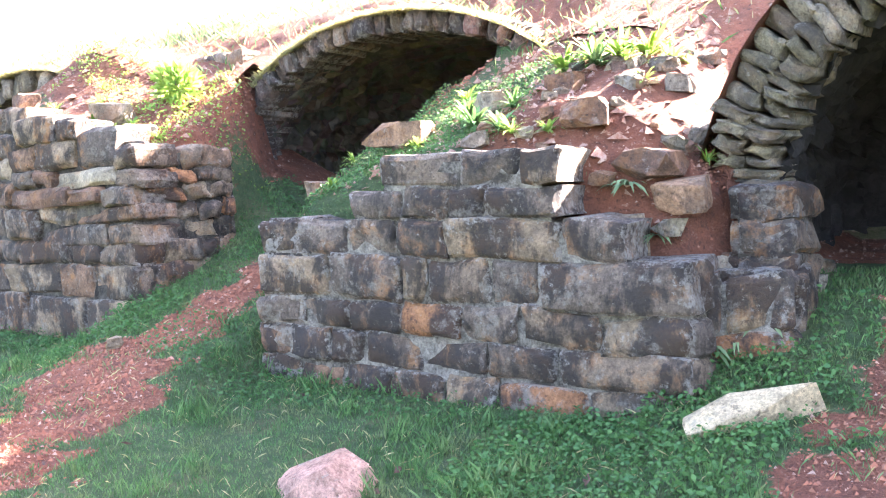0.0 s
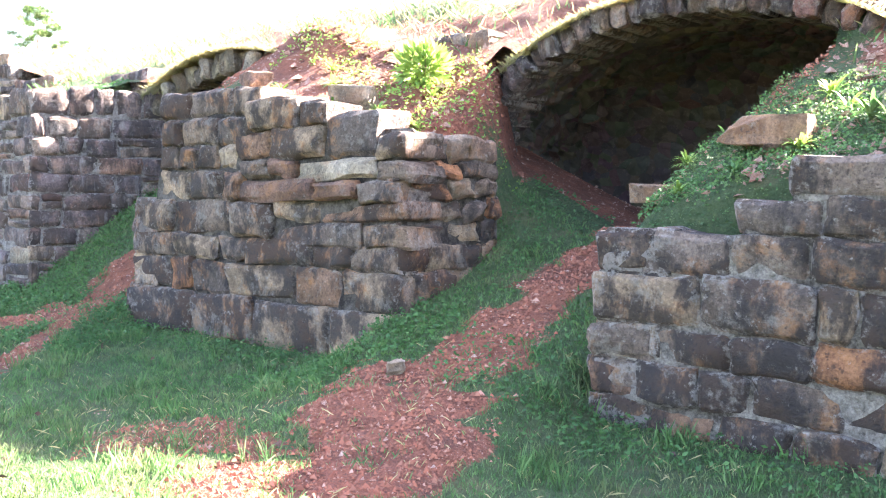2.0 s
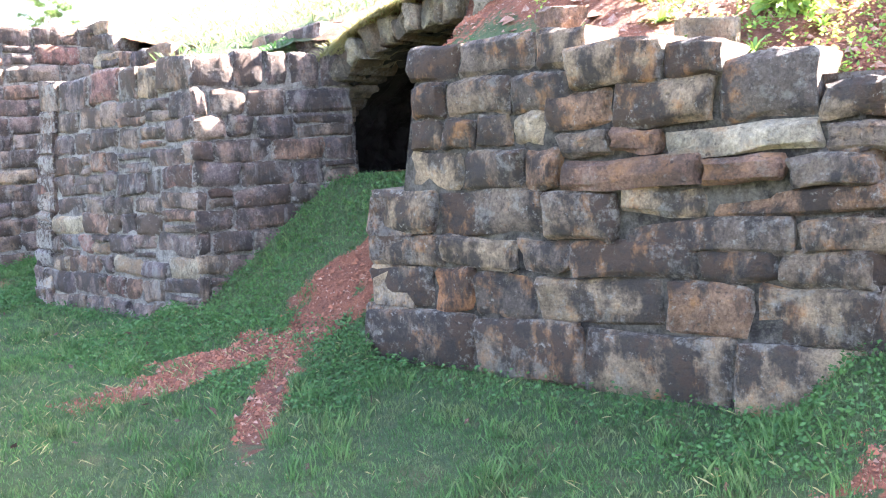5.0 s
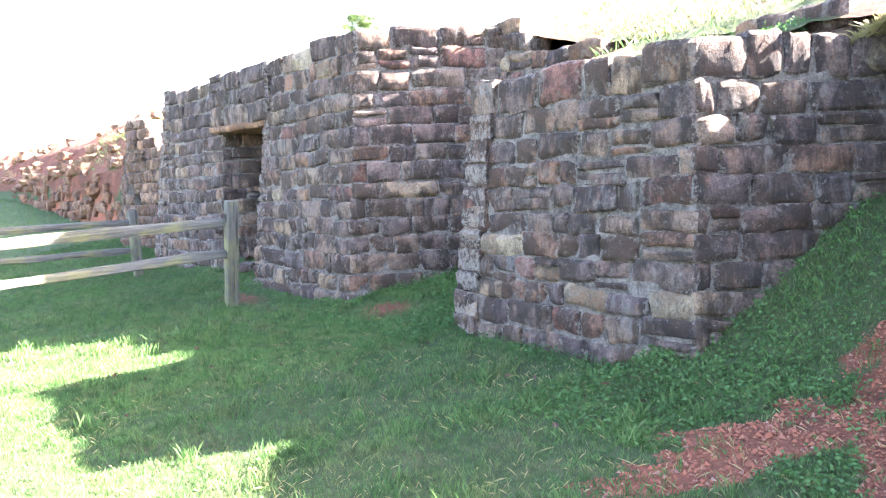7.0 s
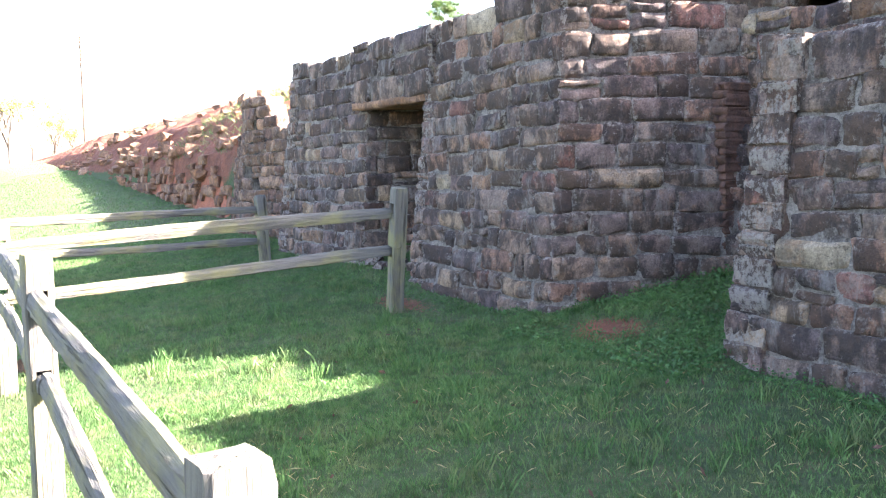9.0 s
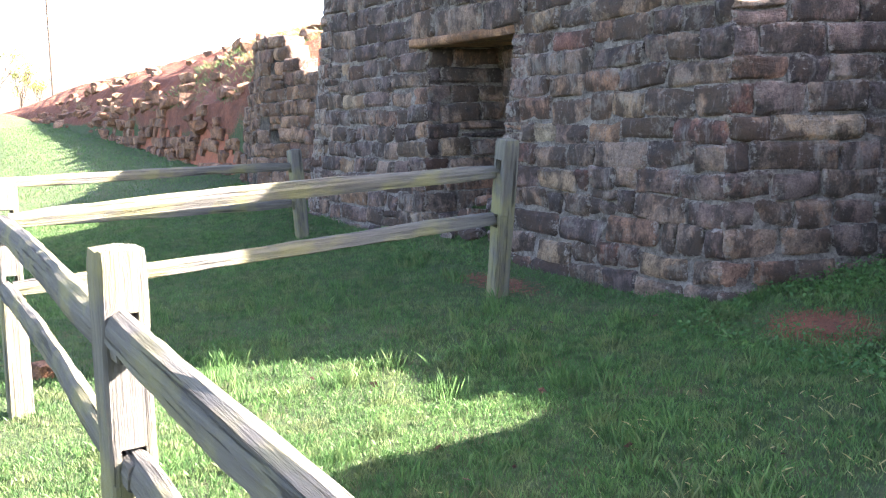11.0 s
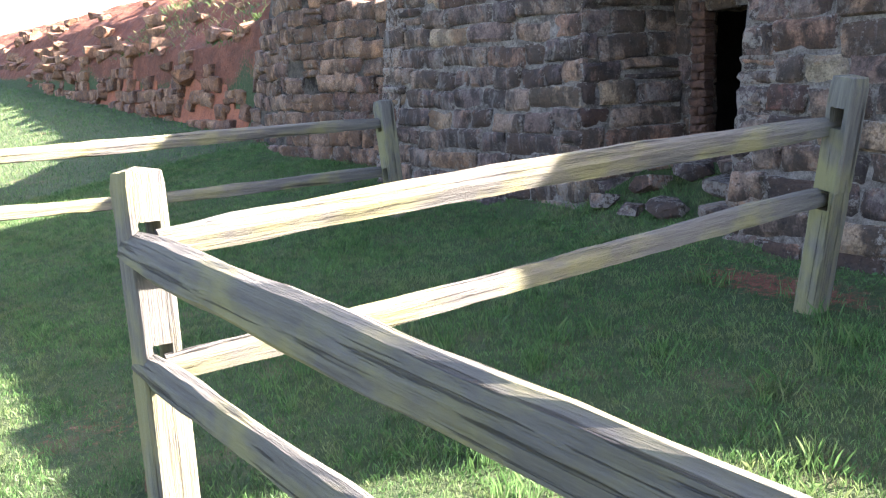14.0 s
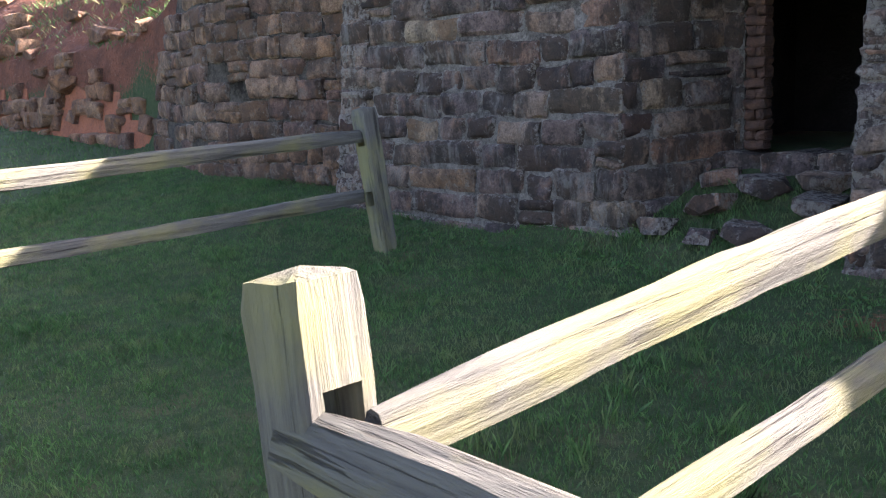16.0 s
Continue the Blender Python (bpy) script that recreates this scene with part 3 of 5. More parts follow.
def masonry(name, label, path, courses, top, base, mat, core_mat, seed, length=(0.22, 0.5), depth=0.3, batter=0.08, gap=0.012,
            pale=0.0, inset=None, joints=None, rough=1.0, loose=0.0, recess=None, cap=0.05, plumb=0, skip=None, laid=()):
    """A wall of single stones along a path in plan (walked with the wall's face on the right-hand side).
    courses: heights from z0 upwards; top and base: functions of x; inset: keep a stone or not by (x, z);
    skip: where no coursed stone lies; laid: single stones x0, x1, z0, z1, material on the second stretch of the path."""
    recess = recess or (0.024 if core_mat is mortar_grey else 0.028 if core_mat is joint_limed else 0.034)
    rng = random.Random(seed)
    wall = holder(name, (path[0][0], path[0][1], 0), label, "stone wall", kind="structure")
    inv = Matrix.Translation((-path[0][0], -path[0][1], 0))
    pts = [Vector((p[0], p[1])) for p in path]
    z = courses[0]
    rows = []
    for hgt in courses[1:]:
        rows.append((z, hgt))
        z += hgt
    wave = [rng.uniform(0, 6.28) for _ in range(3)]
    true = 0.45 if core_mat is mortar_grey else 1.0      # mortared stones lie truer
    def wander(x):
        return 0.0 if joints else 0.018 * math.sin(1.9 * x + wave[0]) + 0.010 * math.sin(5.3 * x + wave[1])
    for r, (z0, hgt) in enumerate(rows):
        line = set_back(pts, batter * (z0 + hgt / 2 - rows[0][0]), plumb)
        for a, b in zip(line[:-1], line[1:]):
            run = (b - a).length
            along = (b - a) / run
            out = Vector((along.y, -along.x))
            if joints and r < len(joints) and joints[r] and abs(along.y) < 0.3:
                cuts = [c for c in ((jx - a.x) / along.x for jx in joints[r]) if 0.05 < c < run - 0.05]
            else:
                cuts, s = [], rng.uniform(0.4, 1.0) * length[0] + (r % 2) * 0.12
                while s < run - length[0] * 0.6:
                    cuts.append(s)
                    s += rng.uniform(*length) * (1.0 if rng.random() < 0.8 else 0.55)
            cuts = [0.0] + cuts + [run]
            for s0, s1 in zip(cuts[:-1], cuts[1:]):
                c = a + along * ((s0 + s1) / 2)
                w, zc = s1 - s0, z0 + hgt / 2
                if zc > top(c.x) or z0 + hgt < base(c.x) - 0.02 or rng.random() < loose * 0.5:
                    continue
                if inset and not inset(c.x, zc) or skip and skip(c.x, zc):
                    continue
                p = c - out * rng.uniform(-0.015 - 0.05 * loose, 0.018) * true
                yaw = math.degrees(math.atan2(along.y, along.x)) + rng.uniform(-2.2, 2.2) * true * (1 + 4 * loose)
                pieces = [(0, hgt)]
                if w < 0.45 and hgt > 0.13 and rng.random() < 0.12 and not joints:
                    k = rng.uniform(0.35, 0.65) * hgt
                    pieces = [(0, k), (k, hgt - k)]
                for dz, hh in pieces:
                    zj = z0 + dz + hh / 2 + wander(c.x) + rng.uniform(-0.012, 0.012) * (0.5 if joints else 1)
                    add_block("stone", inv @ pose(p.x, p.y, zj, rng.uniform(-2.5, 2.5) * true * (1 + 3 * loose), rng.uniform(-1.8, 1.8) * (1 + 4 * loose), yaw),
                              max(w - gap * rng.uniform(-0.4, 0.9), 0.04), max(hh - gap * rng.uniform(-0.5, 0.9), 0.03), depth,
                              stone_pale if rng.random() < (pale(c.x, zc) if callable(pale) else pale) else mat, wall, rng, rough)
    for x0, x1, z0, z1, tone in laid:
        u = ((x0 + x1) / 2 - pts[1].x) / (pts[2].x - pts[1].x)
        y = pts[1].lerp(pts[2], u).y + batter * ((z0 + z1) / 2 - rows[0][0]) + rng.uniform(-0.05, 0.005)
        add_block("stone", inv @ pose((x0 + x1) / 2, y, (z0 + z1) / 2, rng.uniform(-4, 4), rng.uniform(-2, 2), rng.uniform(-4, 4)),
                  x1 - x0 - 0.012, z1 - z0 - 0.008, depth, (stone_dark, stone_pale, stone_rust)[tone], wall, rng, rough)
    # the core behind the stones, which shows in the joints
    verts, faces = [], []
    zlo = min(base(x) for x in np.linspace(path[0][0], path[-1][0], 9)) - 0.25
    zlo = max(zlo, rows[0][0])
    for k in range(len(pts) - 1):
        n = max(2, int((pts[k + 1] - pts[k]).length / 0.10))
        cols = []
        for i in range(n + 1):
            u = i / n
            x0 = pts[k].lerp(pts[k + 1], u).x
            zt = rows[0][0]
            for z0, hgt in rows:
                if z0 + hgt / 2 <= top(x0) and (not inset or inset(x0, z0 + hgt / 2)):
                    zt = z0 + hgt
            col = []
            m = 5
            for j in range(m + 1):
                zz = zlo + (max(zt - cap, zlo + 0.02) - zlo) * j / m
                ln = set_back(pts, recess + batter * (zz - rows[0][0]), plumb)
                c = ln[k].lerp(ln[k + 1], u)
                col.append((c.x, c.y, zz))
            ln = set_back(pts, recess + depth + batter * (zt - rows[0][0]), plumb)
            c = ln[k].lerp(ln[k + 1], u)
            col.append((c.x, c.y, col[-1][2]))
            cols.append(col)
        for i in range(n):
            o = len(verts)
            L = len(cols[i])
            verts += cols[i] + cols[i + 1]
            for j in range(L - 1):
                faces.append((o + j, o + L + j, o + L + j + 1, o + j + 1))
    mesh_object("mortar", [inv @ Vector(v) for v in verts], faces, core_mat, wall)
    return wall


def lawn_x(y):
    return lambda x: float(land(np.array([x]), np.array([y]))[0])


# near pier, beside the near vault
def steps(pairs):
    return lambda x: next(z for lim, z in pairs if x < lim)


masonry("wall_near_pier", "broken pier wall of large dark weathered sandstone blocks above the lawn",
        [(-3.80, 4.9), (-3.75, 3.62), (-1.27, 3.57), (-1.22, 3.8)],
        [0.22, 0.16, 0.17, 0.17, 0.16, 0.22, 0.18, 0.15, 0.17], steps([(-3.12, 1.30), (-2.9, 1.45), (-1.9, 1.62), (-1.58, 1.30), (9, 1.12)]),
        lawn_x(3.45), stone_limed, joint_limed, 11, (0.28, 0.62), 0.34, 0.04, 0.016, rough=1.2,
        joints=[[-2.8, -2.2, -1.75], [-3.45, -3.14, -2.82, -2.51, -2.2, -1.75], [-3.5, -3.22, -2.99, -2.64, -2.26, -1.9], [-3.43, -3.09, -2.76, -2.4, -2.1, -1.69],
                [-3.22, -2.75, -2.6, -2.24, -1.98], [-3.45, -3.1, -2.78, -2.48, -1.88, -1.58], [-3.1, -2.74, -2.47, -2.26, -1.89], [-2.88, -2.41, -2.08, -1.89]])
masonry("wall_near_pier_return", "low stone return beside the mouth of the near vault",
        [(-1.30, 3.74), (-0.96, 3.86), (-0.94, 4.25)], [0.36, 0.2, 0.24, 0.25], lambda x: 1.0, lawn_x(3.65), stone_limed, joint_limed, 12, (0.2, 0.3), 0.3, 0.03, rough=1.2)
masonry("wall_near_arch_foot", "two big worn blocks at the foot of the near arch",
        [(-1.25, 4.04), (-1.0, 4.05), (-0.98, 4.4)], [0.92, 0.19, 0.15, 0.14], lambda x: 1.36, lambda x: 0.92, stone_dark, joint_dark, 13, (0.28, 0.4), 0.28, 0.02, rough=1.4)
# second pier: its fallen corner is of thin, flat, separate stones
LAID = [(-6.38, -5.90, 1.80, 2.00, 0), (-5.90, -5.63, 1.81, 1.97, 0), (-5.67, -5.27, 1.62, 1.89, 0), (-6.51, -6.15, 1.62, 1.80, 0), (-6.61, -6.41, 1.36, 1.55, 0), (-6.14, -5.68, 1.62, 1.82, 0),
        (-5.27, -5.02, 1.61, 1.76, 0), (-6.15, -5.90, 1.51, 1.62, 2), (-5.90, -5.25, 1.49, 1.615, 1), (-5.24, -5.00, 1.49, 1.605, 0), (-6.40, -5.72, 1.36, 1.50, 2),
        (-5.72, -5.38, 1.375, 1.49, 2), (-5.38, -5.05, 1.36, 1.49, 0), (-6.51, -6.12, 1.13, 1.36, 0), (-6.11, -5.71, 1.24, 1.37, 0), (-5.70, -5.02, 1.25, 1.365, 0),
        (-6.11, -5.35, 1.08, 1.245, 0), (-5.34, -5.00, 1.11, 1.25, 0), (-6.42, -6.15, 1.50, 1.62, 0)]
masonry("wall_second_pier_end", "broken end of a pier in thin flat buff and dark stones", [(-5.07, 3.88), (-4.90, 4.62)], [0.86, 0.13, 0.13, 0.13, 0.12, 0.12, 0.11, 0.15],
        lambda x: 1.75, lambda x: 0.9, stone_dark, joint_dark, 22, (0.16, 0.36), 0.34, 0.02, 0.014, 0.3, rough=1.8, loose=0.12)
masonry("wall_second_pier", "ruined pier wall of dark and rusty sandstone courses with a broken sloping top",
        [(-7.70, 5.1), (-7.70, 3.86), (-5.02, 3.82), (-4.86, 4.6)],
        [0.20, 0.24, 0.30, 0.23, 0.16, 0.23, 0.19, 0.17, 0.18, 0.19], steps([(-6.3, 2.1), (-5.86, 1.98), (-5.5, 1.88), (-5.28, 1.80), (9, 1.74)]),
        lambda x: float(np.interp(x, [-7.7, -5.6, -5.0, -4.86], [0.42, 0.46, 0.80, 1.1])), stone_dark, joint_dark, 21, (0.22, 0.5), 0.32, 0.05, 0.016,
        lambda x, z: 0.16 if z > 1.3 else 0.05, inset=lambda x, z: z < 1.36 or x > -7.44, rough=1.4, skip=lambda x, z: z > 1.14 and x > -6.40, laid=LAID,
        joints=[[], [-6.93, -6.3, -5.6], [-7.2, -6.93, -6.56, -5.9, -5.52], [-7.13, -6.67, -6.37, -5.75, -5.42], [-7.17, -6.5, -6.25, -5.61, -5.25],
                [-7.34, -7.0, -6.61, -6.11, -5.58, -5.28], [-7.34, -7.12, -6.91, -6.69, -6.51, -6.24, -6.11, -5.92, -5.48, -5.17], [-7.34, -7.1, -6.69, -6.34, -6.16, -5.91, -5.73, -5.39],
                [-7.34, -7.0, -6.56, -6.29, -5.87, -5.5, -5.28], [-7.3, -6.9, -6.35, -5.88]])
# third pier
masonry("wall_third_pier", "mortared pier wall of brown and grey sandstone with big top stones",
        [(-11.50, 5.3), (-11.62, 4.0), (-9.26, 3.93), (-8.76, 5.04)],
        [0.28, 0.16, 0.15, 0.17, 0.14, 0.16, 0.15, 0.14, 0.16, 0.15, 0.17, 0.18, 0.24], lambda x: 2.3,
        lambda x: float(np.interp(x, [-11.7, -9.4, -9.05, -8.8], [0.4, 0.42, 0.9, 1.3])), stone_mixed, mortar_grey, 31, (0.2, 0.5), 0.3, 0.08, 0.024, 0.03)
# fourth pier, to the doorway
masonry("wall_fourth_pier", "tall battered furnace wall of mortared brown sandstone",
        [(-15.68, 5.2), (-15.66, 4.14), (-13.25, 4.02), (-12.40, 5.62)],
        [0.26, 0.15, 0.17, 0.15, 0.18, 0.16, 0.15, 0.17, 0.14, 0.18, 0.15, 0.17, 0.16, 0.15, 0.18, 0.19, 0.20], lambda x: 2.88 - 0.06 * (int(x * 3.1) % 2),
        lambda x: float(np.interp(x, [-16, -13.2, -12.6], [0.38, 0.42, 0.7])), stone_mixed, mortar_grey, 41, (0.22, 0.56), 0.3, 0.12, 0.024, 0.02, plumb=2)
masonry("wall_fifth_pier", "furnace wall of mortared brown sandstone beyond the doorway",
        [(-19.44, 5.4), (-19.42, 4.20), (-16.88, 4.22), (-16.56, 5.0)],
        [0.26, 0.15, 0.16, 0.16, 0.17, 0.16, 0.15, 0.16, 0.15, 0.17, 0.16, 0.15, 0.17, 0.16, 0.18, 0.19, 0.19], lambda x: 2.88 - 0.06 * (int(x * 2.7) % 2),
        lambda x: 0.36, stone_mixed, mortar_grey, 51, (0.24, 0.62), 0.3, 0.12, 0.02, 0.02, plumb=2)
masonry("wall_over_door", "stone lintel courses over the doorway", [(-17.25, 4.38), (-15.5, 4.36)], [2.27, 0.24, 0.19, 0.21], lambda x: 2.9, lambda x: 2.27,
        stone_mixed, mortar_grey, 53, (0.5, 0.75), 0.3, 0.02)
lintel = holder("lintel", (-16.42, 4.36, 2.24), "flat rusty-brown stone lintel slab over the doorway recess", "lintel", kind="structure")
add_block("slab", pose(0, 0, 0, 0, 0, 1), 1.66, 0.075, 0.62, stone_rust, lintel, random.Random(54), 0.6)
# sixth, ruined pier
masonry("wall_ruined_pier", "ruined end wall of brown sandstone with a ragged top",
        [(-23.2, 4.75), (-21.5, 4.35), (-19.75, 4.62)], [0.42, 0.18, 0.17, 0.19, 0.16, 0.18, 0.17, 0.16, 0.18, 0.17, 0.18, 0.17, 0.18, 0.16, 0.15],
        knots([(-23.2, 1.3), (-22.8, 1.9), (-22.3, 2.62), (-20.95, 2.62), (-20.7, 2.25), (-19.7, 2.05)]), lambda x: float(np.interp(x, [-23.2, -19.7], [0.8, 0.45])),
        stone_ruin, joint_dark, 61, (0.22, 0.46), 0.3, 0.1, loose=0.15, cap=0.2)
masonry("wall_fallen_bank", "tumbled courses of rusty stone along the foot of the red bank",
        [(-40.0, 5.35), (-31.0, 4.95), (-23.3, 4.75)], [0.75, 0.2, 0.2, 0.19, 0.2, 0.18, 0.2],
        lambda x: 1.62 + 0.28 * math.sin(x * 1.9) + 0.15 * math.sin(x * 4.3), lambda x: 0.75, stone_rust, clay, 71, (0.22, 0.55), 0.3, 0.25, loose=0.6, recess=0.06)

masonry("wall_back_course", "upper stone course behind the third pier", [(-13.4, 5.44), (-11.4, 5.46), (-10.3, 5.6)], [1.9, 0.2, 0.2, 0.18, 0.16, 0.16, 0.15],
        lambda x: 2.92 if x < -12.5 else (2.66 if x < -11.6 else 2.45), lambda x: 1.9, stone_mixed, mortar_grey, 36, (0.2, 0.45), 0.3, 0.05, 0.018, 0.25)


masonry("wall_far_spandrel", "rough stones beside the foot of the far arch", [(-9.9, 5.06), (-9.08, 5.02)], [1.2, 0.2, 0.18, 0.2, 0.18, 0.19, 0.18, 0.17], steps([(-9.2, 2.5), (9, 2.32)]), lambda x: 1.2,
        stone_mixed, joint_dark, 37, (0.2, 0.4), 0.3, 0.0, 0.018, 0.2)
masonry("wall_middle_spandrel", "rough stones beside the foot of the middle arch", [(-6.3, 5.46), (-5.56, 5.38)], [1.3, 0.18, 0.18, 0.2, 0.18, 0.18, 0.17, 0.16], steps([(9, 2.5)]), lambda x: 1.3,
        stone_mixed, joint_dark, 38, (0.2, 0.36), 0.3, 0.0, 0.018, 0.2)


def arch(name, label, key, mat, count, seed, radial, depth=0.45, out=0.0):
    """A ring of voussoirs on the vault's face, each its own stone."""
    cx, fy, zs, a, r, d, th = ARCHES[key]
    rng = random.Random(seed)
    top = holder(name, (cx, fy, zs), label, "stone arch", kind="structure")
    angles = np.cumsum([rng.uniform(0.7, 1.3) for _ in range(count + 1)])
    angles = (angles - angles[0]) / (angles[-1] - angles[0]) * (math.pi + 0.5) - 0.25
    for t0, t1 in zip(angles[:-1], angles[1:]):
        t = (t0 + t1) / 2
        rad = radial * rng.uniform(0.8, 1.25)
        px, pz = (a + out + rad / 2 - 0.02) * math.cos(t), (r + out + rad / 2 - 0.02) * math.sin(t)
        nx, nz = math.cos(t) / a, math.sin(t) / r
        tilt = math.degrees(math.atan2(nx, nz))
        width = (t1 - t0) * math.hypot((a + out + rad / 2) * math.sin(t), (r + out + rad / 2) * math.cos(t))
        add_block("voussoir", pose(px, rng.uniform(-0.07, 0.03), pz, rng.uniform(-3, 3), tilt + rng.uniform(-3, 3), 0), width - 0.008, rad, depth, mat, top, rng, 1.5)
    return top


arch("arch_middle", "low arch of rough grey and buff stones over the middle vault", "middle", stone_mixed, 46, 81, 0.16)
arch("arch_far", "arch of rough pale stones over the far vault", "far", stone_lichen, 40, 82, 0.17)
arch("arch_near", "arch of lichened pale rubble over the near vault", "near", stone_lichen, 58, 83, 0.16, 0.42)
arch("arch_near_outer", "outer ring of small pale rubble over the near vault", "near", stone_lichen, 52, 84, 0.15, 0.36, 0.14)


def vault(name, key, seed, mat):
    """The rough underside and back of a vault, of rubble set close."""
    cx, fy, zs, a, r, d, th = ARCHES[key]
    rng = random.Random(seed)
    floor = FLOOR[key] - 0.25
    na, nd = 96, 44
    verts, faces = [], []
    for j in range(nd + 1):
        u = j / nd
        y = fy + 0.12 + u * d
        grow = 1 + 0.22 * math.sin(u * math.pi * 0.5)
        close = math.sqrt(max(0.0, 1 - max(0, (u - 0.55) / 0.45) ** 2.4))
        for i in range(na + 1):
            v = i / na
            if v < 0.12:
                x, z = -1.0, floor + (zs - floor) * (v / 0.12)
            elif v > 0.88:
                x, z = 1.0, floor + (zs - floor) * ((1 - v) / 0.12)
            else:
                t = math.pi * (1 - (v - 0.12) / 0.76)
                x, z = math.cos(t), zs + r * math.sin(t) * (1 + 0.1 * u)
            lump = noise.cell(Vector((v * 34 + 0.4 * (j % 2), u * 17, seed))) * 0.06 + rng.uniform(-0.015, 0.015)
            z2 = floor + (z - floor) * (0.15 + 0.85 * close) if u > 0.55 else z
            verts.append((cx + x * (a + lump) * grow * (0.05 + 0.95 * close), y, z2 + (lump * 0.8 if 0.12 < v < 0.88 else 0)))
    w = na + 1
    for j in range(nd):
        for i in range(na):
            faces.append((j * w + i, j * w + i + 1, (j + 1) * w + i + 1, (j + 1) * w + i))
    ob = mesh_object(name, verts, faces, mat)
    return tagged(ob, "dark rubble underside of a stone vault", "vault", kind="structure")


def vault_material():
    m, t, b = material("smoked rubble", 0.95)
    vec = position(t)
    v = t.nodes.new("ShaderNodeTexVoronoi")
    v.inputs["Scale"].default_value = 9.0
    t.links.new(vec, v.inputs["Vector"])
    n = noise_tex(t, vec, 30, 8, 0.7)
    col = mix(t, 0.35, (0.115, 0.095, 0.075), v.outputs["Color"], 'MULTIPLY')
    col = mix(t, ramp(t, n, bw(0.55, 0.75)), col, (0.18, 0.145, 0.115))
    t.links.new(col, b.inputs["Base Color"])
    bump(t, b, mul(t, mul(t, v.outputs["Distance"], -2.5), n, 'ADD'), 1.0, 0.05)
    return m


vault_mat = vault_material()
vault("vault_middle", "middle", 3, vault_mat)
# far and near vaults have their deep shade in a near-black colour
vault("vault_far", "far", 5, unlit_black)
vault("vault_near", "near", 8, unlit_black)


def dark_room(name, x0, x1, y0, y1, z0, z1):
    """A small closed chamber behind an opening, open to the front; its colour carries the shade inside."""
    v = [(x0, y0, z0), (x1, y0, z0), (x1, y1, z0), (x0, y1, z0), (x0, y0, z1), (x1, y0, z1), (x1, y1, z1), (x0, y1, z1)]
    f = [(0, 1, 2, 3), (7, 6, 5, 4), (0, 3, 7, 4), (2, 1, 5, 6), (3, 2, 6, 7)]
    return tagged(mesh_object(name, v, f, unlit_black), "chamber behind an opening, coloured black for the deep shade in it", "chamber", kind="structure")


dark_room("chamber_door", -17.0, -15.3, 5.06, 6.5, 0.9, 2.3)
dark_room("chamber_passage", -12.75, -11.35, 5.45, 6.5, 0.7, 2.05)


def bricks(name, label, x, y, z0, z1, width, depth, seed, lean=0.0):
    rng = random.Random(seed)
    top = holder(name, (x, y, z0), label, "brick jamb", kind="structure")
    z = 0.0
    k = 0
    while z0 + z < z1:
        h = rng.uniform(0.052, 0.062)
        n = 2 if k % 2 else 1
        for i in range(n):
            w = width / n
            add_block("brick", pose(-width / 2 + (i + 0.5) * w + lean * z, rng.uniform(-0.008, 0.008), z + h / 2, 0, 0, rng.uniform(-2, 2)), w - 0.005, h - 0.002, depth, brick_red, top, rng, 0.5)
        z += h
        k += 1
    return top


bricks("jamb_door", "weathered red brick jamb beside the black doorway", -16.53, 5.0, 0.98, 1.84, 0.12, 0.11, 91)
bricks("jamb_passage", "weathered red brick edge of the narrow passage", -12.80, 5.22, 0.55, 2.1, 0.15, 0.3, 92)
masonry("wall_door_back", "rough stone infill at the back of the doorway recess", [(-17.2, 5.02), (-16.62, 5.04)], [0.3, 0.2, 0.22, 0.2, 0.22, 0.2, 0.22, 0.2, 0.22, 0.2, 0.2],
        lambda x: 2.4, lambda x: 0.3, stone_mixed, mortar_grey, 55, (0.2, 0.4), 0.3, 0.0)
masonry("wall_door_head", "stones over the black opening", [(-16.7, 5.0), (-15.6, 5.0)], [1.85, 0.16, 0.16, 0.18, 0.2], lambda x: 2.4, lambda x: 1.85, stone_mixed, mortar_grey, 56, (0.3, 0.5), 0.3, 0.0)
masonry("wall_door_sill", "broken sill of rough stones under the black opening", [(-16.75, 4.86), (-15.62, 4.84)], [0.35, 0.2, 0.22, 0.2], lambda x: 1.0, lambda x: 0.3, stone_mixed, joint_dark, 57, (0.2, 0.4), 0.35, 0.0)

# ---------------------------------------------------------------- split-rail fence
def z_at(x, y):
    return float(land(np.array([x]), np.array([y]))[0])


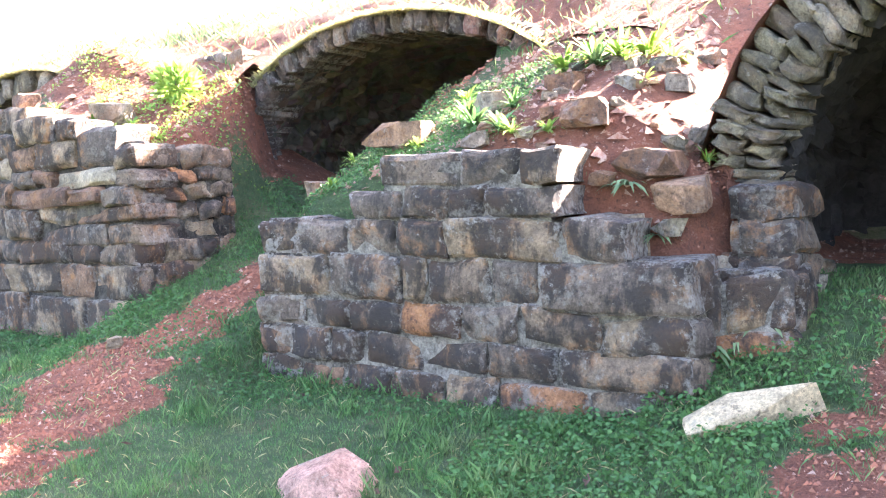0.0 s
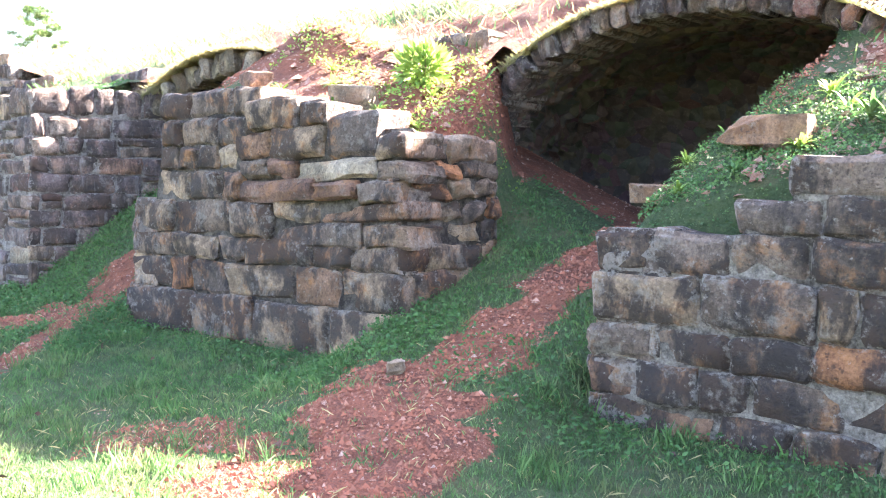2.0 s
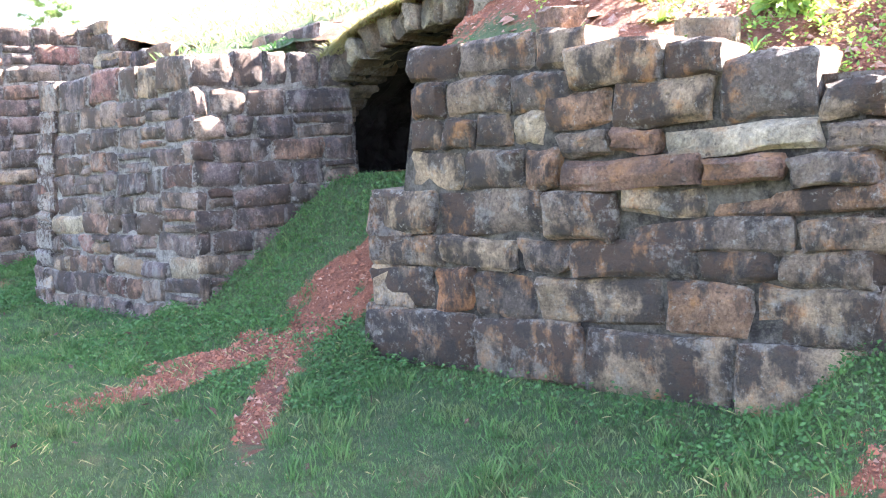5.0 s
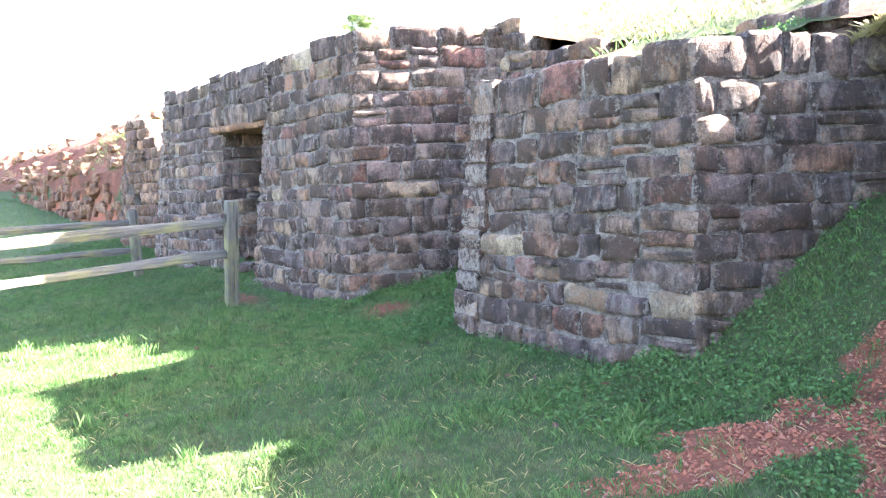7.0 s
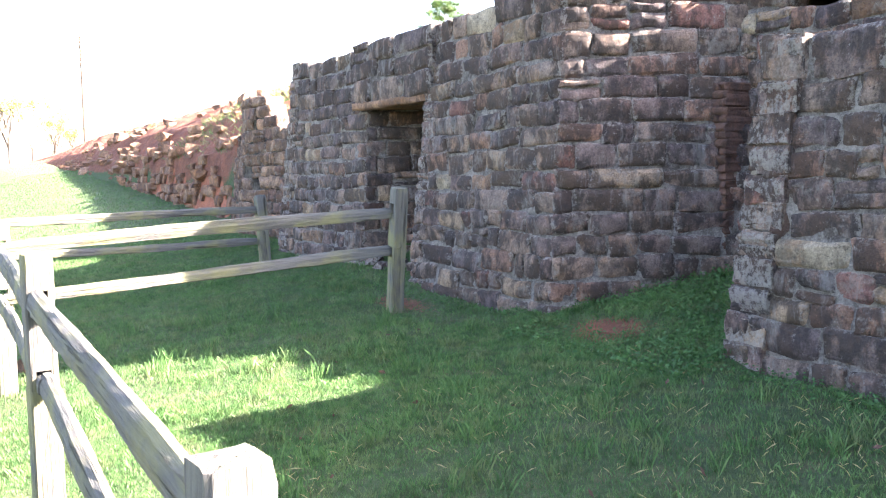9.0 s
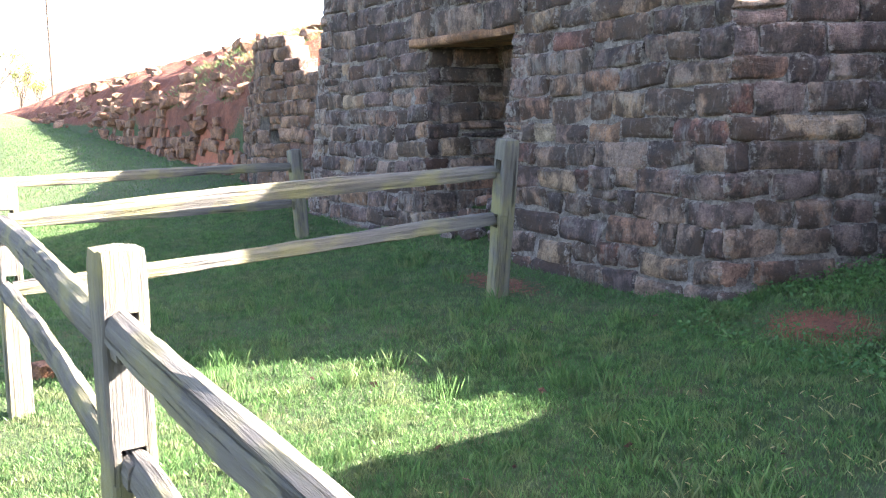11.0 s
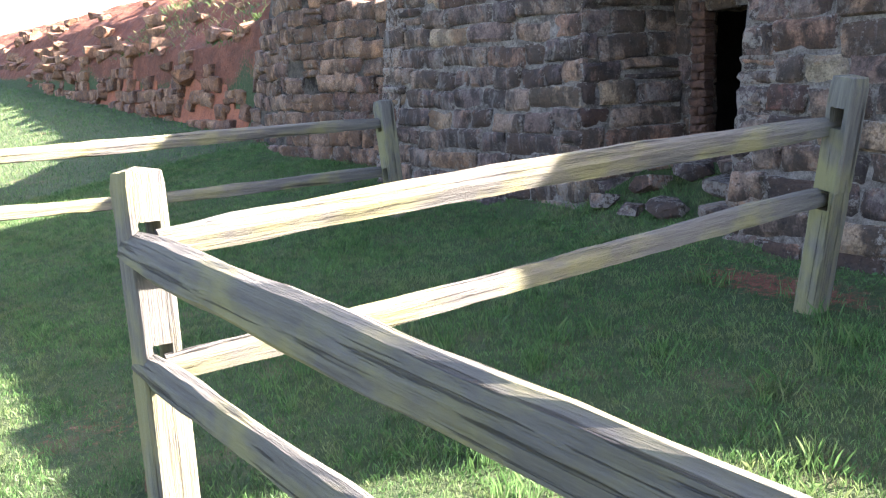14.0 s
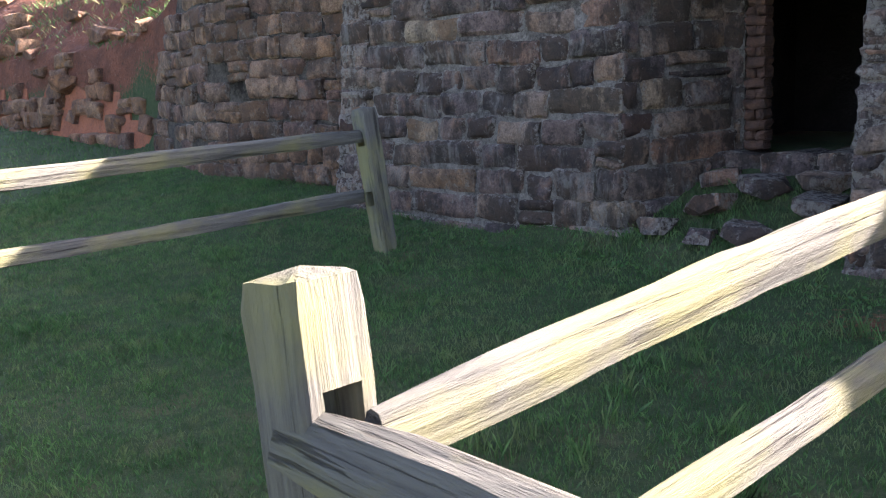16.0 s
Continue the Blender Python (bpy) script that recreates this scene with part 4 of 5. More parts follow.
def fence_post(x, y, top, slots, lean, seed, across="x"):
    """A sawn post with mortises right through it in one direction, chipped at the top."""
    rng = random.Random(seed)
    base = z_at(x, y) - 0.06
    height = top - base
    h, s = 0.057, 0.029
    ring = []
    for side in range(4):
        for u in (-h + 0.008, -s, s, h - 0.008):
            p = Vector((u, -h))
            ring.append((Matrix.Rotation(side * math.pi / 2, 2) @ p))
    n = len(ring)
    zs = sorted({0.0, 0.3 * height, 0.55 * height, height - 0.05, height - 0.012, *[v for c in slots for v in (c - base - 0.043, c - base + 0.043)]})
    verts, faces = [], []
    for z in zs:
        for k, p in enumerate(ring):
            grow = 0.93 if z == zs[-1] else 1.0 + 0.025 * math.sin(z * 3 + seed)
            verts.append((p.x * grow + rng.uniform(-0.0025, 0.0025), p.y * grow + rng.uniform(-0.0025, 0.0025), z + (rng.uniform(-0.003, 0.003) if z == zs[-1] else 0)))
    open_sides = (1, 3) if across == "x" else (0, 2)
    for j in range(len(zs) - 1):
        mid = (zs[j] + zs[j + 1]) / 2 + base
        cut = any(abs(mid - c) < 0.041 for c in slots)
        for k in range(n):
            if cut and k % 4 == 1 and k // 4 in open_sides:
                continue
            faces.append((j * n + k, j * n + (k + 1) % n, (j + 1) * n + (k + 1) % n, (j + 1) * n + k))
        if cut:
            A, B = open_sides
            a0, a1, b0, b1 = A * 4 + 1, A * 4 + 2, B * 4 + 1, B * 4 + 2
            lo, hi = j * n, (j + 1) * n
            faces += [(lo + a0, lo + b1, hi + b1, hi + a0), (lo + b0, lo + a1, hi + a1, hi + b0), (lo + a1, lo + b0, lo + b1, lo + a0), (hi + a0, hi + b1, hi + b0, hi + a1)]
    m = len(verts)
    verts.append((0.01, -0.005, height + 0.002))
    t0 = (len(zs) - 1) * n
    for k in range(n):
        faces.append((t0 + k, t0 + (k + 1) % n, m))
    faces.append(tuple(range(n - 1, -1, -1)))
    # turn the grain along the local x axis
    turn = Matrix(((0, 0, 1), (0, 1, 0), (-1, 0, 0)))
    ob = mesh_object("post", [turn @ Vector(v) for v in verts], faces, wood_mat)
    ob.matrix_basis = Matrix.Translation((x, y, base)) @ pose(0, 0, 0, lean[0], lean[1], rng.uniform(-3, 3)) @ turn.inverted().to_4x4()
    ob["base"] = base
    return ob


def fence_rail(p, q, size, seed, bulge=1.0):
    """A split rail: a wedge section that wanders and twists, tapered at both ends."""
    rng = random.Random(seed)
    p, q = Vector(p), Vector(q)
    length = (q - p).length
    prof = [(-0.42, -0.5), (0.1, -0.55), (0.5, -0.3), (0.46, 0.1), (0.28, 0.45), (0.02, 0.55), (-0.22, 0.5), (-0.36, 0.38), (-0.5, 0.05)]
    n, m = 30, len(prof)
    ph = [rng.uniform(0, 6.28) for _ in range(6)]
    verts, faces = [], []
    knot = rng.uniform(0.1, 0.3)
    for j in range(n + 1):
        u = j / n
        taper = 0.78 + 0.22 * min(1, min(u, 1 - u) * length / 0.22)
        w = size[0] * taper * (1 + 0.05 * math.sin(7 * u + ph[0]) * bulge + 0.06 * math.sin(17 * u + ph[1]))
        h = size[1] * taper * (1 + 0.07 * math.sin(6 * u + ph[2]) * bulge + 0.05 * math.sin(23 * u + ph[3]))
        if u > knot and u < knot + 0.03:
            h *= 0.9
        dy, dz = 0.012 * math.sin(5 * u + ph[4]), 0.012 * math.sin(4 * u + ph[5])
        tw = 0.16 * math.sin(3 * u + ph[1])
        for k, (a, b) in enumerate(prof):
            a2, b2 = a * w, b * h
            a3, b3 = a2 * math.cos(tw) - b2 * math.sin(tw), a2 * math.sin(tw) + b2 * math.cos(tw)
            verts.append((u * length, a3 + dy + rng.uniform(-0.0022, 0.0022), b3 + dz + rng.uniform(-0.0022, 0.0022)))
    for j in range(n):
        for k in range(m):
            faces.append((j * m + k, j * m + (k + 1) % m, (j + 1) * m + (k + 1) % m, (j + 1) * m + k))
    faces.append(tuple(range(m)))
    faces.append(tuple(n * m + k for k in range(m - 1, -1, -1)))
    ob = mesh_object("rail", verts, [f[::-1] for f in faces], wood_mat)
    d = (q - p).normalized()
    side = Vector((0, 0, 1)).cross(d).normalized()
    up = d.cross(side)
    ob.matrix_basis = Matrix(((d.x, side.x, up.x, p.x), (d.y, side.y, up.y, p.y), (d.z, side.z, up.z, p.z), (0, 0, 0, 1)))
    return ob


fence = holder("split_rail_fence", (-14.8, 0.63, z_at(-14.8, 0.63)), "weathered grey split-rail timber fence with sawn posts on the lawn", "fence")


def into_fence(*obs):
    m = Matrix.Translation(-fence.location)
    for o in obs:
        o.matrix_basis = m @ o.matrix_basis
        o.parent = fence


into_fence(
    fence_post(-9.22, 0.53, 1.165, (1.02, 0.69), (0, 0), 1),
    fence_post(-11.92, 0.562, 1.285, (1.085, 0.765), (0, 0.5), 2),
    fence_post(-14.74, 0.645, 1.30, (1.11, 0.78), (-1, -6.0), 3),
    fence_post(-14.70, 3.54, 1.45, (1.27, 0.92), (0, 8.0), 4, "y"),
    fence_post(-18.2, 3.66, 1.32, (1.13, 0.77), (0, -9.0), 5, "y"),
    fence_post(-18.32, 0.80, 1.28, (1.11, 0.78), (0, -2), 6),
    fence_post(-21.4, 0.85, 1.36, (1.17, 0.84), (0, 1), 7),
    fence_post(-24.4, 0.90, 1.42, (1.23, 0.9), (0, -1), 8),
    fence_post(-27.4, 0.95, 1.48, (1.3, 0.96), (0, 1), 9),
    fence_rail((-9.1, 0.53, 1.01), (-12.0, 0.562, 1.085), (0.072, 0.096), 11),
    fence_rail((-9.1, 0.53, 0.69), (-12.0, 0.562, 0.765), (0.064, 0.088), 12),
    fence_rail((-11.8, 0.565, 1.045), (-14.86, 0.625, 1.09), (0.082, 0.112), 13),
    fence_rail((-11.8, 0.565, 0.74), (-14.86, 0.63, 0.77), (0.062, 0.088), 14),
    fence_rail((-14.74, 0.66, 1.10), (-14.63, 3.62, 1.24), (0.060, 0.088), 15),
    fence_rail((-14.76, 0.66, 0.77), (-14.63, 3.62, 0.92), (0.055, 0.080), 16),
    fence_rail((-18.32, 0.75, 1.12), (-18.33, 3.72, 1.13), (0.058, 0.082), 17),
    fence_rail((-18.32, 0.75, 0.78), (-18.33, 3.72, 0.77), (0.055, 0.078), 18),
    fence_rail((-21.4, 0.85, 1.17), (-24.4, 0.90, 1.23), (0.058, 0.082), 20),
    fence_rail((-21.4, 0.85, 0.84), (-24.4, 0.90, 0.9), (0.058, 0.082), 21),
    fence_rail((-24.4, 0.90, 1.23), (-27.4, 0.95, 1.30), (0.058, 0.082), 22),
)

# ---------------------------------------------------------------- loose stones
def boulder(name, at, size, turn, mat, seed, label, group=""):
    """A broken block: a cube cut by a few planes, faceted, with worn edges."""
    rng = random.Random(seed)
    bm = bmesh.new()
    bmesh.ops.create_cube(bm, size=1.0)
    for _ in range(7):
        nrm = Vector((rng.uniform(-1, 1), rng.uniform(-1, 1), rng.uniform(-1, 1))).normalized()
        geom = bm.verts[:] + bm.edges[:] + bm.faces[:]
        res = bmesh.ops.bisect_plane(bm, geom=geom, plane_co=nrm * rng.uniform(0.44, 0.60), plane_no=nrm, clear_outer=True)
        edges = [e for e in res["geom_cut"] if isinstance(e, bmesh.types.BMEdge)]
        if edges:
            bmesh.ops.contextual_create(bm, geom=edges)
    bmesh.ops.bevel(bm, geom=bm.edges[:], offset=0.03, segments=2, affect='EDGES', profile=0.6)
    bmesh.ops.triangulate(bm, faces=[f for f in bm.faces if len(f.verts) > 4])
    for v in bm.verts:
        v.co = Vector((v.co.x * size[0], v.co.y * size[1], v.co.z * size[2]))
        v.co += Vector((rng.uniform(-1, 1), rng.uniform(-1, 1), rng.uniform(-1, 1))) * 0.004
    me = bpy.data.meshes.new(name)
    bm.to_mesh(me)
    bm.free()
    me.materials.append(mat)
    ob = new(name, me)
    ob.matrix_basis = pose(*at, *turn)
    return tagged(ob, label, "stone", group)


boulder("fallen_rock", (-2.36, 2.58, 0.30), (0.36, 0.26, 0.24), (10, -24, 12), stone_pink, 3, "broken pinkish sandstone rock lying on the grass")
boulder("fallen_slab", (-1.02, 3.46, 0.57), (0.50, 0.15, 0.13), (24, -20, 24), stone_buff, 4, "pale buff sandstone slab lying tilted in the grass")
boulder("fallen_rock", (-15.35, 0.85, z_at(-15.35, 0.85) + 0.04), (0.16, 0.12, 0.11), (5, 8, 30), stone_rust, 6, "small rusty stone lying in the grass beside the fence")
RUBBLE = [  # x, y, z, sx, sy, sz, rz, tone
    (-1.62, 4.02, 1.60, 0.27, 0.22, 0.13, -5, 1), (-1.46, 3.98, 1.40, 0.22, 0.2, 0.14, 10, 1), (-1.66, 3.88, 1.33, 0.14, 0.10, 0.22, 35, 2),
    (-1.95, 4.05, 1.55, 0.22, 0.2, 0.13, 20, 1), (-3.18, 4.30, 1.72, 0.40, 0.3, 0.13, 3, 1), (-3.66, 4.22, 1.42, 0.30, 0.22, 0.09, 8, 2),
    (-3.10, 4.25, 1.62, 0.2, 0.16, 0.08, 30, 1), (-5.92, 4.42, 1.99, 0.26, 0.22, 0.2, 12, 2), (-6.5, 4.1, 2.13, 0.2, 0.16, 0.14, -20, 1),
    (-4.62, 3.35, 0.60, 0.09, 0.07, 0.06, 40, 2), (-2.62, 4.35, 1.86, 0.18, 0.14, 0.12, 50, 2), (-1.3, 4.15, 1.75, 0.2, 0.15, 0.12, 12, 1),
    (-2.25, 4.45, 1.92, 0.2, 0.16, 0.12, 24, 1), (-5.55, 4.35, 1.83, 0.22, 0.17, 0.12, 60, 2)]
for i, (x, y, z, sx, sy, sz, rz, tone) in enumerate(RUBBLE):
    boulder("rubble_stone", (x, y, z_at(x, y) + sz * 0.3 if x > -2.1 else max(z, z_at(x, y) + sz * 0.2)), (sx, sy, sz), (i * 37 % 13 - 6, i * 53 % 17 - 8, rz), stone_pale if tone == 2 else stone_rust, 100 + i,
            "loose buff sandstone rubble lodged in the red clay bank", "rubble on the banks")
rng = random.Random(78)
for i in range(64):
    x, y = rng.uniform(-2.5, -1.0), rng.uniform(3.9, 5.2)
    s = rng.uniform(0.05, 0.15)
    boulder("rubble_stone", (x, y, z_at(x, y) + s * 0.1), (s, s * 0.8, s * 0.6), (rng.uniform(-20, 20), rng.uniform(-20, 20), rng.uniform(0, 180)), (stone_pale, stone_rust, stone_lichen)[i % 3], 800 + i,
            "small sandstone rubble lodged in the slumped red clay", "rubble on the banks")
DOOR_RUBBLE = [(-16.55, 4.55, 0.3), (-16.3, 4.72, 0.32), (-15.95, 4.6, 0.3), (-16.75, 4.35, 0.26), (-16.2, 4.35, 0.3), (-15.85, 4.38, 0.24), (-16.45, 4.3, 0.2), (-16.0, 4.78, 0.3), (-16.6, 4.78, 0.24)]
for i, (x, y, s) in enumerate(DOOR_RUBBLE):
    boulder("rubble_stone", (x, y, z_at(x, y) + 0.02), (s * 0.85, s * 0.7, s * 0.36), (i * 29 % 15 - 7, i * 31 % 19 - 9, i * 47 % 180), stone_mixed, 200 + i,
            "loose brown stone tumbled below the doorway", "rubble below the doorway")
rng = random.Random(77)
for i in range(120):
    x = -23.3 - (i * 0.19) ** 1.03 - rng.uniform(0, 0.4)
    y = float(front_y(x)) + rng.uniform(-0.05, 1.0) ** 2 * 2.2 if i % 3 else float(front_y(x)) + rng.uniform(0.0, 0.5)
    s = rng.uniform(0.16, 0.48)
    boulder("bank_stone", (x, y, z_at(x, y) + 0.03), (s, s * 0.8, s * 0.5), (rng.uniform(-15, 15), rng.uniform(-15, 15), rng.uniform(0, 180)), stone_rust, 300 + i,
            "rusty stone fallen along the foot of the red bank", "stones along the red bank")

# ---------------------------------------------------------------- grass, weeds, gravel
def blades(name, x, y, height, width, mat, label, seed, lean=0.45, lift=0.0, ground=None):
    r = np.random.RandomState(seed)
    n = len(x)
    z = (ground if ground is not None else land(x, y)) + lift
    a = r.uniform(0, 2 * math.pi, n)
    dx, dy = np.cos(a) * width, np.sin(a) * width
    lx, ly = r.normal(0, lean, n) * height, r.normal(0, lean, n) * height
    mid = 0.55
    p0 = np.stack([x - dx, y - dy, z - 0.01], -1)
    p1 = np.stack([x + dx, y + dy, z - 0.01], -1)
    p2 = np.stack([x + dx * 0.75 + lx * mid, y + dy * 0.75 + ly * mid, z + height * (mid + 0.06)], -1)
    p3 = np.stack([x + lx, y + ly, z + height * 0.95], -1)
    ob = tri_soup(name, np.stack([p0, p1, p2, p3], 1), mat)
    return tagged(ob, label, "grass", kind="stuff")


def scatter(seed, count, x0, x1, y0, y1):
    r = np.random.RandomState(seed)
    return r.uniform(x0, x1, count), r.uniform(y0, y1, count), r


def lawn_grass(name, seed, count, box, hmin, hmax, width):
    x, y, r = scatter(seed, count, *box)
    keep = (y < front_y(x) + 0.05) & (r.uniform(0, 1, len(x)) > soil_at(x, y) * 1.35 + 0.25 * np.clip(fbm(x, y, 2.2, 5.0), 0, 1))
    for left, right, prof, end, soft in GAPS:
        keep |= (x > left(y)) & (x < right(y)) & (y < 5.2) & (r.uniform(0, 1, len(x)) > soil_at(x, y) * 1.35)
    x, y = x[keep], y[keep]
    clump = np.clip(fbm(x, y, 3.1, 1.0), 0, 1) ** 2
    h = r.uniform(hmin, hmax, len(x)) * (0.6 + 1.5 * clump + 0.35 * np.clip(fbm(x, y, 6.5, 2.0), -0.5, 1))
    return blades(name, x, y, h, width * r.uniform(0.7, 1.3, len(x)), grass_mat, "short spring grass of the mown lawn", seed + 1)


lawn_grass("lawn_grass", 1, 330000, (-13.5, 1.2, 1.2, 5.2), 0.02, 0.05, 0.0019)
lawn_grass("lawn_grass", 2, 300000, (-22.5, -11.5, 0.1, 4.8), 0.02, 0.05, 0.0020)
lawn_grass("lawn_grass", 3, 90000, (-45, -22, -4, 6), 0.03, 0.07, 0.005)
lawn_grass("lawn_grass", 4, 90000, (-14, 1.2, -0.4, 1.3), 0.02, 0.05, 0.0020)
# dry thatch lying in the lawn
x, y, r = scatter(14, 15000, -12.5, 1.2, 1.2, 3.9)
keep = (y < front_y(x) - 0.1) & (fbm(x, y, 1.9, 7.0) + 0.5 * r.normal(0, 1, len(x)) > 0.3)
x, y = x[keep], y[keep]
blades("dry_thatch", x, y, r.uniform(0.01, 0.028, len(x)), 0.0013, straw_mat, "dry straw and clippings lying in the lawn", 15, 1.4, 0.008)
# green tufts holding on in the trodden clay
x, y, r = scatter(17, 60000, -9.2, 0.8, 1.6, 4.3)
keep = (soil_at(x, y) > 0.3) & (y < front_y(x) + 0.1) & (fbm(x, y, 6.5, 3.0) + 0.12 * r.normal(0, 1, len(x)) > 0.34)
x, y = x[keep], y[keep]
blades("path_tufts", x, y, r.uniform(0.012, 0.04, len(x)), 0.0022, grass_mat, "small green tufts growing in the trodden clay path", 18, 0.6)
# long tufts
x, y, r = scatter(9, 300, -16.5, -0.5, 1.4, 3.7)
n_each = 34
tx = np.repeat(x, n_each) + r.normal(0, 0.035, len(x) * n_each)
ty = np.repeat(y, n_each) + r.normal(0, 0.035, len(x) * n_each)
ok = soil_at(tx, ty) < 0.5
blades("tall_grass_tufts", tx[ok], ty[ok], r.uniform(0.05, 0.12, ok.sum()), 0.0022, grass_mat, "longer tufts of grass standing in the lawn", 10, 0.28)


def leaf_cloud(name, x, y, z, size, mat, label, seed, category="plants"):
    """Small leaves, each a kite of its own."""
    r = np.random.RandomState(seed)
    n = len(x)
    c = np.stack([x, y, z], -1)
    a = r.normal(0, 1, (n, 3)); a[:, 2] = np.abs(a[:, 2]) * 0.5
    a /= np.linalg.norm(a, axis=1, keepdims=True)
    b = np.cross(a, r.normal(0, 1, (n, 3))); b /= np.linalg.norm(b, axis=1, keepdims=True)
    s = (size * r.uniform(0.6, 1.4, n))[:, None]
    quad = np.stack([c - a * s, c + b * s * 0.55, c + a * s, c - b * s * 0.55], 1)
    ob = tri_soup(name, quad, mat)
    return tagged(ob, label, category, kind="stuff")


for k, (cx, fy, zs, a, rise, d, th) in enumerate(ARCHES.values()):
    r = np.random.RandomState(400 + k)
    n = 7000
    x = r.uniform(cx - a * 0.85, cx + a * 0.85, n)
    top = zs + (rise + th) * np.sqrt(np.clip(1 - ((x - cx) / (a + th)) ** 2, 0, 1))
    back = r.exponential(0.12, n)
    y = fy - 0.1 + back
    blades("turf_on_arch", x, y, r.uniform(0.008, 0.035, n), 0.0018, straw_mat, "turf and roots hanging over the edge of an arch", 410 + k, 1.1, 0.0, top + 0.01)


# clover and chickweed on the flanks of the ramps and along the wall feet
def ground_leaves(name, seed, count, box, hmax, size, test, label, mat=None):
    x, y, r = scatter(seed, count, *box)
    keep = test(x, y, r)
    x, y = x[keep], y[keep]
    leaf_cloud(name, x, y, land(x, y) + r.uniform(0.0, hmax, len(x)) , size, mat or clover_mat, label, seed)


def on_ramp(k):
    left, right, prof, end, soft = GAPS[k]
    return lambda x, y, r: (x > left(np.maximum(y, 3.6)) - 0.3 - 0.6 * np.clip(3.6 - y, 0, 1)) & (x < right(np.maximum(y, 3.6)) + 0.3 + 0.4 * np.clip(3.6 - y, 0, 1)) & \
        (r.uniform(0, 1, len(x)) > soil_at(x, y) * 3.0)


ground_leaves("clover", 21, 34000, (-6.2, -2.8, 3.2, 5.9), 0.055, 0.011, lambda x, y, r: on_ramp(0)(x, y, r) & ((x < -4.5) | (r.uniform(0, 1, len(x)) < 0.35)), "clover and chickweed growing beside the clay path")
ground_leaves("clover", 22, 26000, (-9.9, -7.0, 3.1, 5.0), 0.05, 0.011, on_ramp(1), "clover and chickweed growing beside the clay path")
ground_leaves("clover", 23, 22000, (-2.0, 1.0, 2.7, 4.3), 0.06, 0.012, on_ramp(2), "clover and chickweed growing beside the clay path")
ground_leaves("clover", 24, 12000, (-13.2, -11.5, 3.6, 5.2), 0.06, 0.012, on_ramp(3), "clover and chickweed growing in the narrow passage")
ground_leaves("clover", 25, 30000, (-20, -0.8, 3.2, 4.0), 0.06, 0.011,
              lambda x, y, r: (y > front_y(x) - 0.55) & (y < front_y(x) - 0.1) & (r.uniform(0, 1, len(x)) < 0.75), "chickweed along the foot of the wall")
def on_bank(x, y):
    return (np.abs(land(x, y) - hill(x, y)) < 0.03) | ((over_vault(x, y) | over_passage(x, y)) & (y > 5.5))


# dry grass on the crown of the bank
x, y, r = scatter(31, 90000, -30, 3, 5.4, 9.4)
keep = (r.uniform(0, 1, len(x)) > np.clip(soil_at(x, y) * 1.2, 0, 0.9)) & on_bank(x, y)
x, y = x[keep], y[keep]
blades("dry_grass", x, y, r.uniform(0.03, 0.10, len(x)), 0.005, straw_mat, "dry straw-coloured grass on the crown of the bank", 32, 0.8, 0.0, hill(x, y))
x, y, r = scatter(33, 30000, -30, 3, 5.0, 9.2)
keep = (r.uniform(0, 1, len(x)) > np.clip(0.4 + fbm(x, y, 1.1, 4.0), 0, 0.95)) & on_bank(x, y)
x, y = x[keep], y[keep]
blades("green_grass_on_bank", x, y, r.uniform(0.04, 0.10, len(x)), 0.005, grass_mat, "green grass mixed in the dry grass of the bank", 34, 0.7, 0.0, hill(x, y))


def weed(at, size, leaves, mat, seed, label, upright=0.6, group="weeds on the banks"):
    """A tuft or rosette of pointed, arching leaves from one root."""
    rng = random.Random(seed)
    verts, faces = [], []
    for _ in range(leaves):
        a, up = rng.uniform(0, 6.28), rng.uniform(0.3, 1.0) * upright
        L = size * rng.uniform(0.6, 1.2)
        w = L * rng.uniform(0.03, 0.065)
        d = Vector((math.cos(a), math.sin(a), 0))
        sd = Vector((-d.y, d.x, 0))
        k = len(verts)
        for u, wid in ((0, 0.5), (0.35, 1.0), (0.7, 0.8), (1.0, 0.05)):
            p = d * (L * u * (1 - 0.5 * up)) + Vector((0, 0, L * (up * 1.3 * u - 0.55 * u * u)))
            verts += [p - sd * w * wid, p + sd * w * wid]
        for j in range(3):
            faces.append((k + 2 * j, k + 2 * j + 1, k + 2 * j + 3, k + 2 * j + 2))
    ob = mesh_object("weed", verts, faces, mat)
    smooth(ob)
    ob.location = at
    return tagged(ob, label, "weed", group)


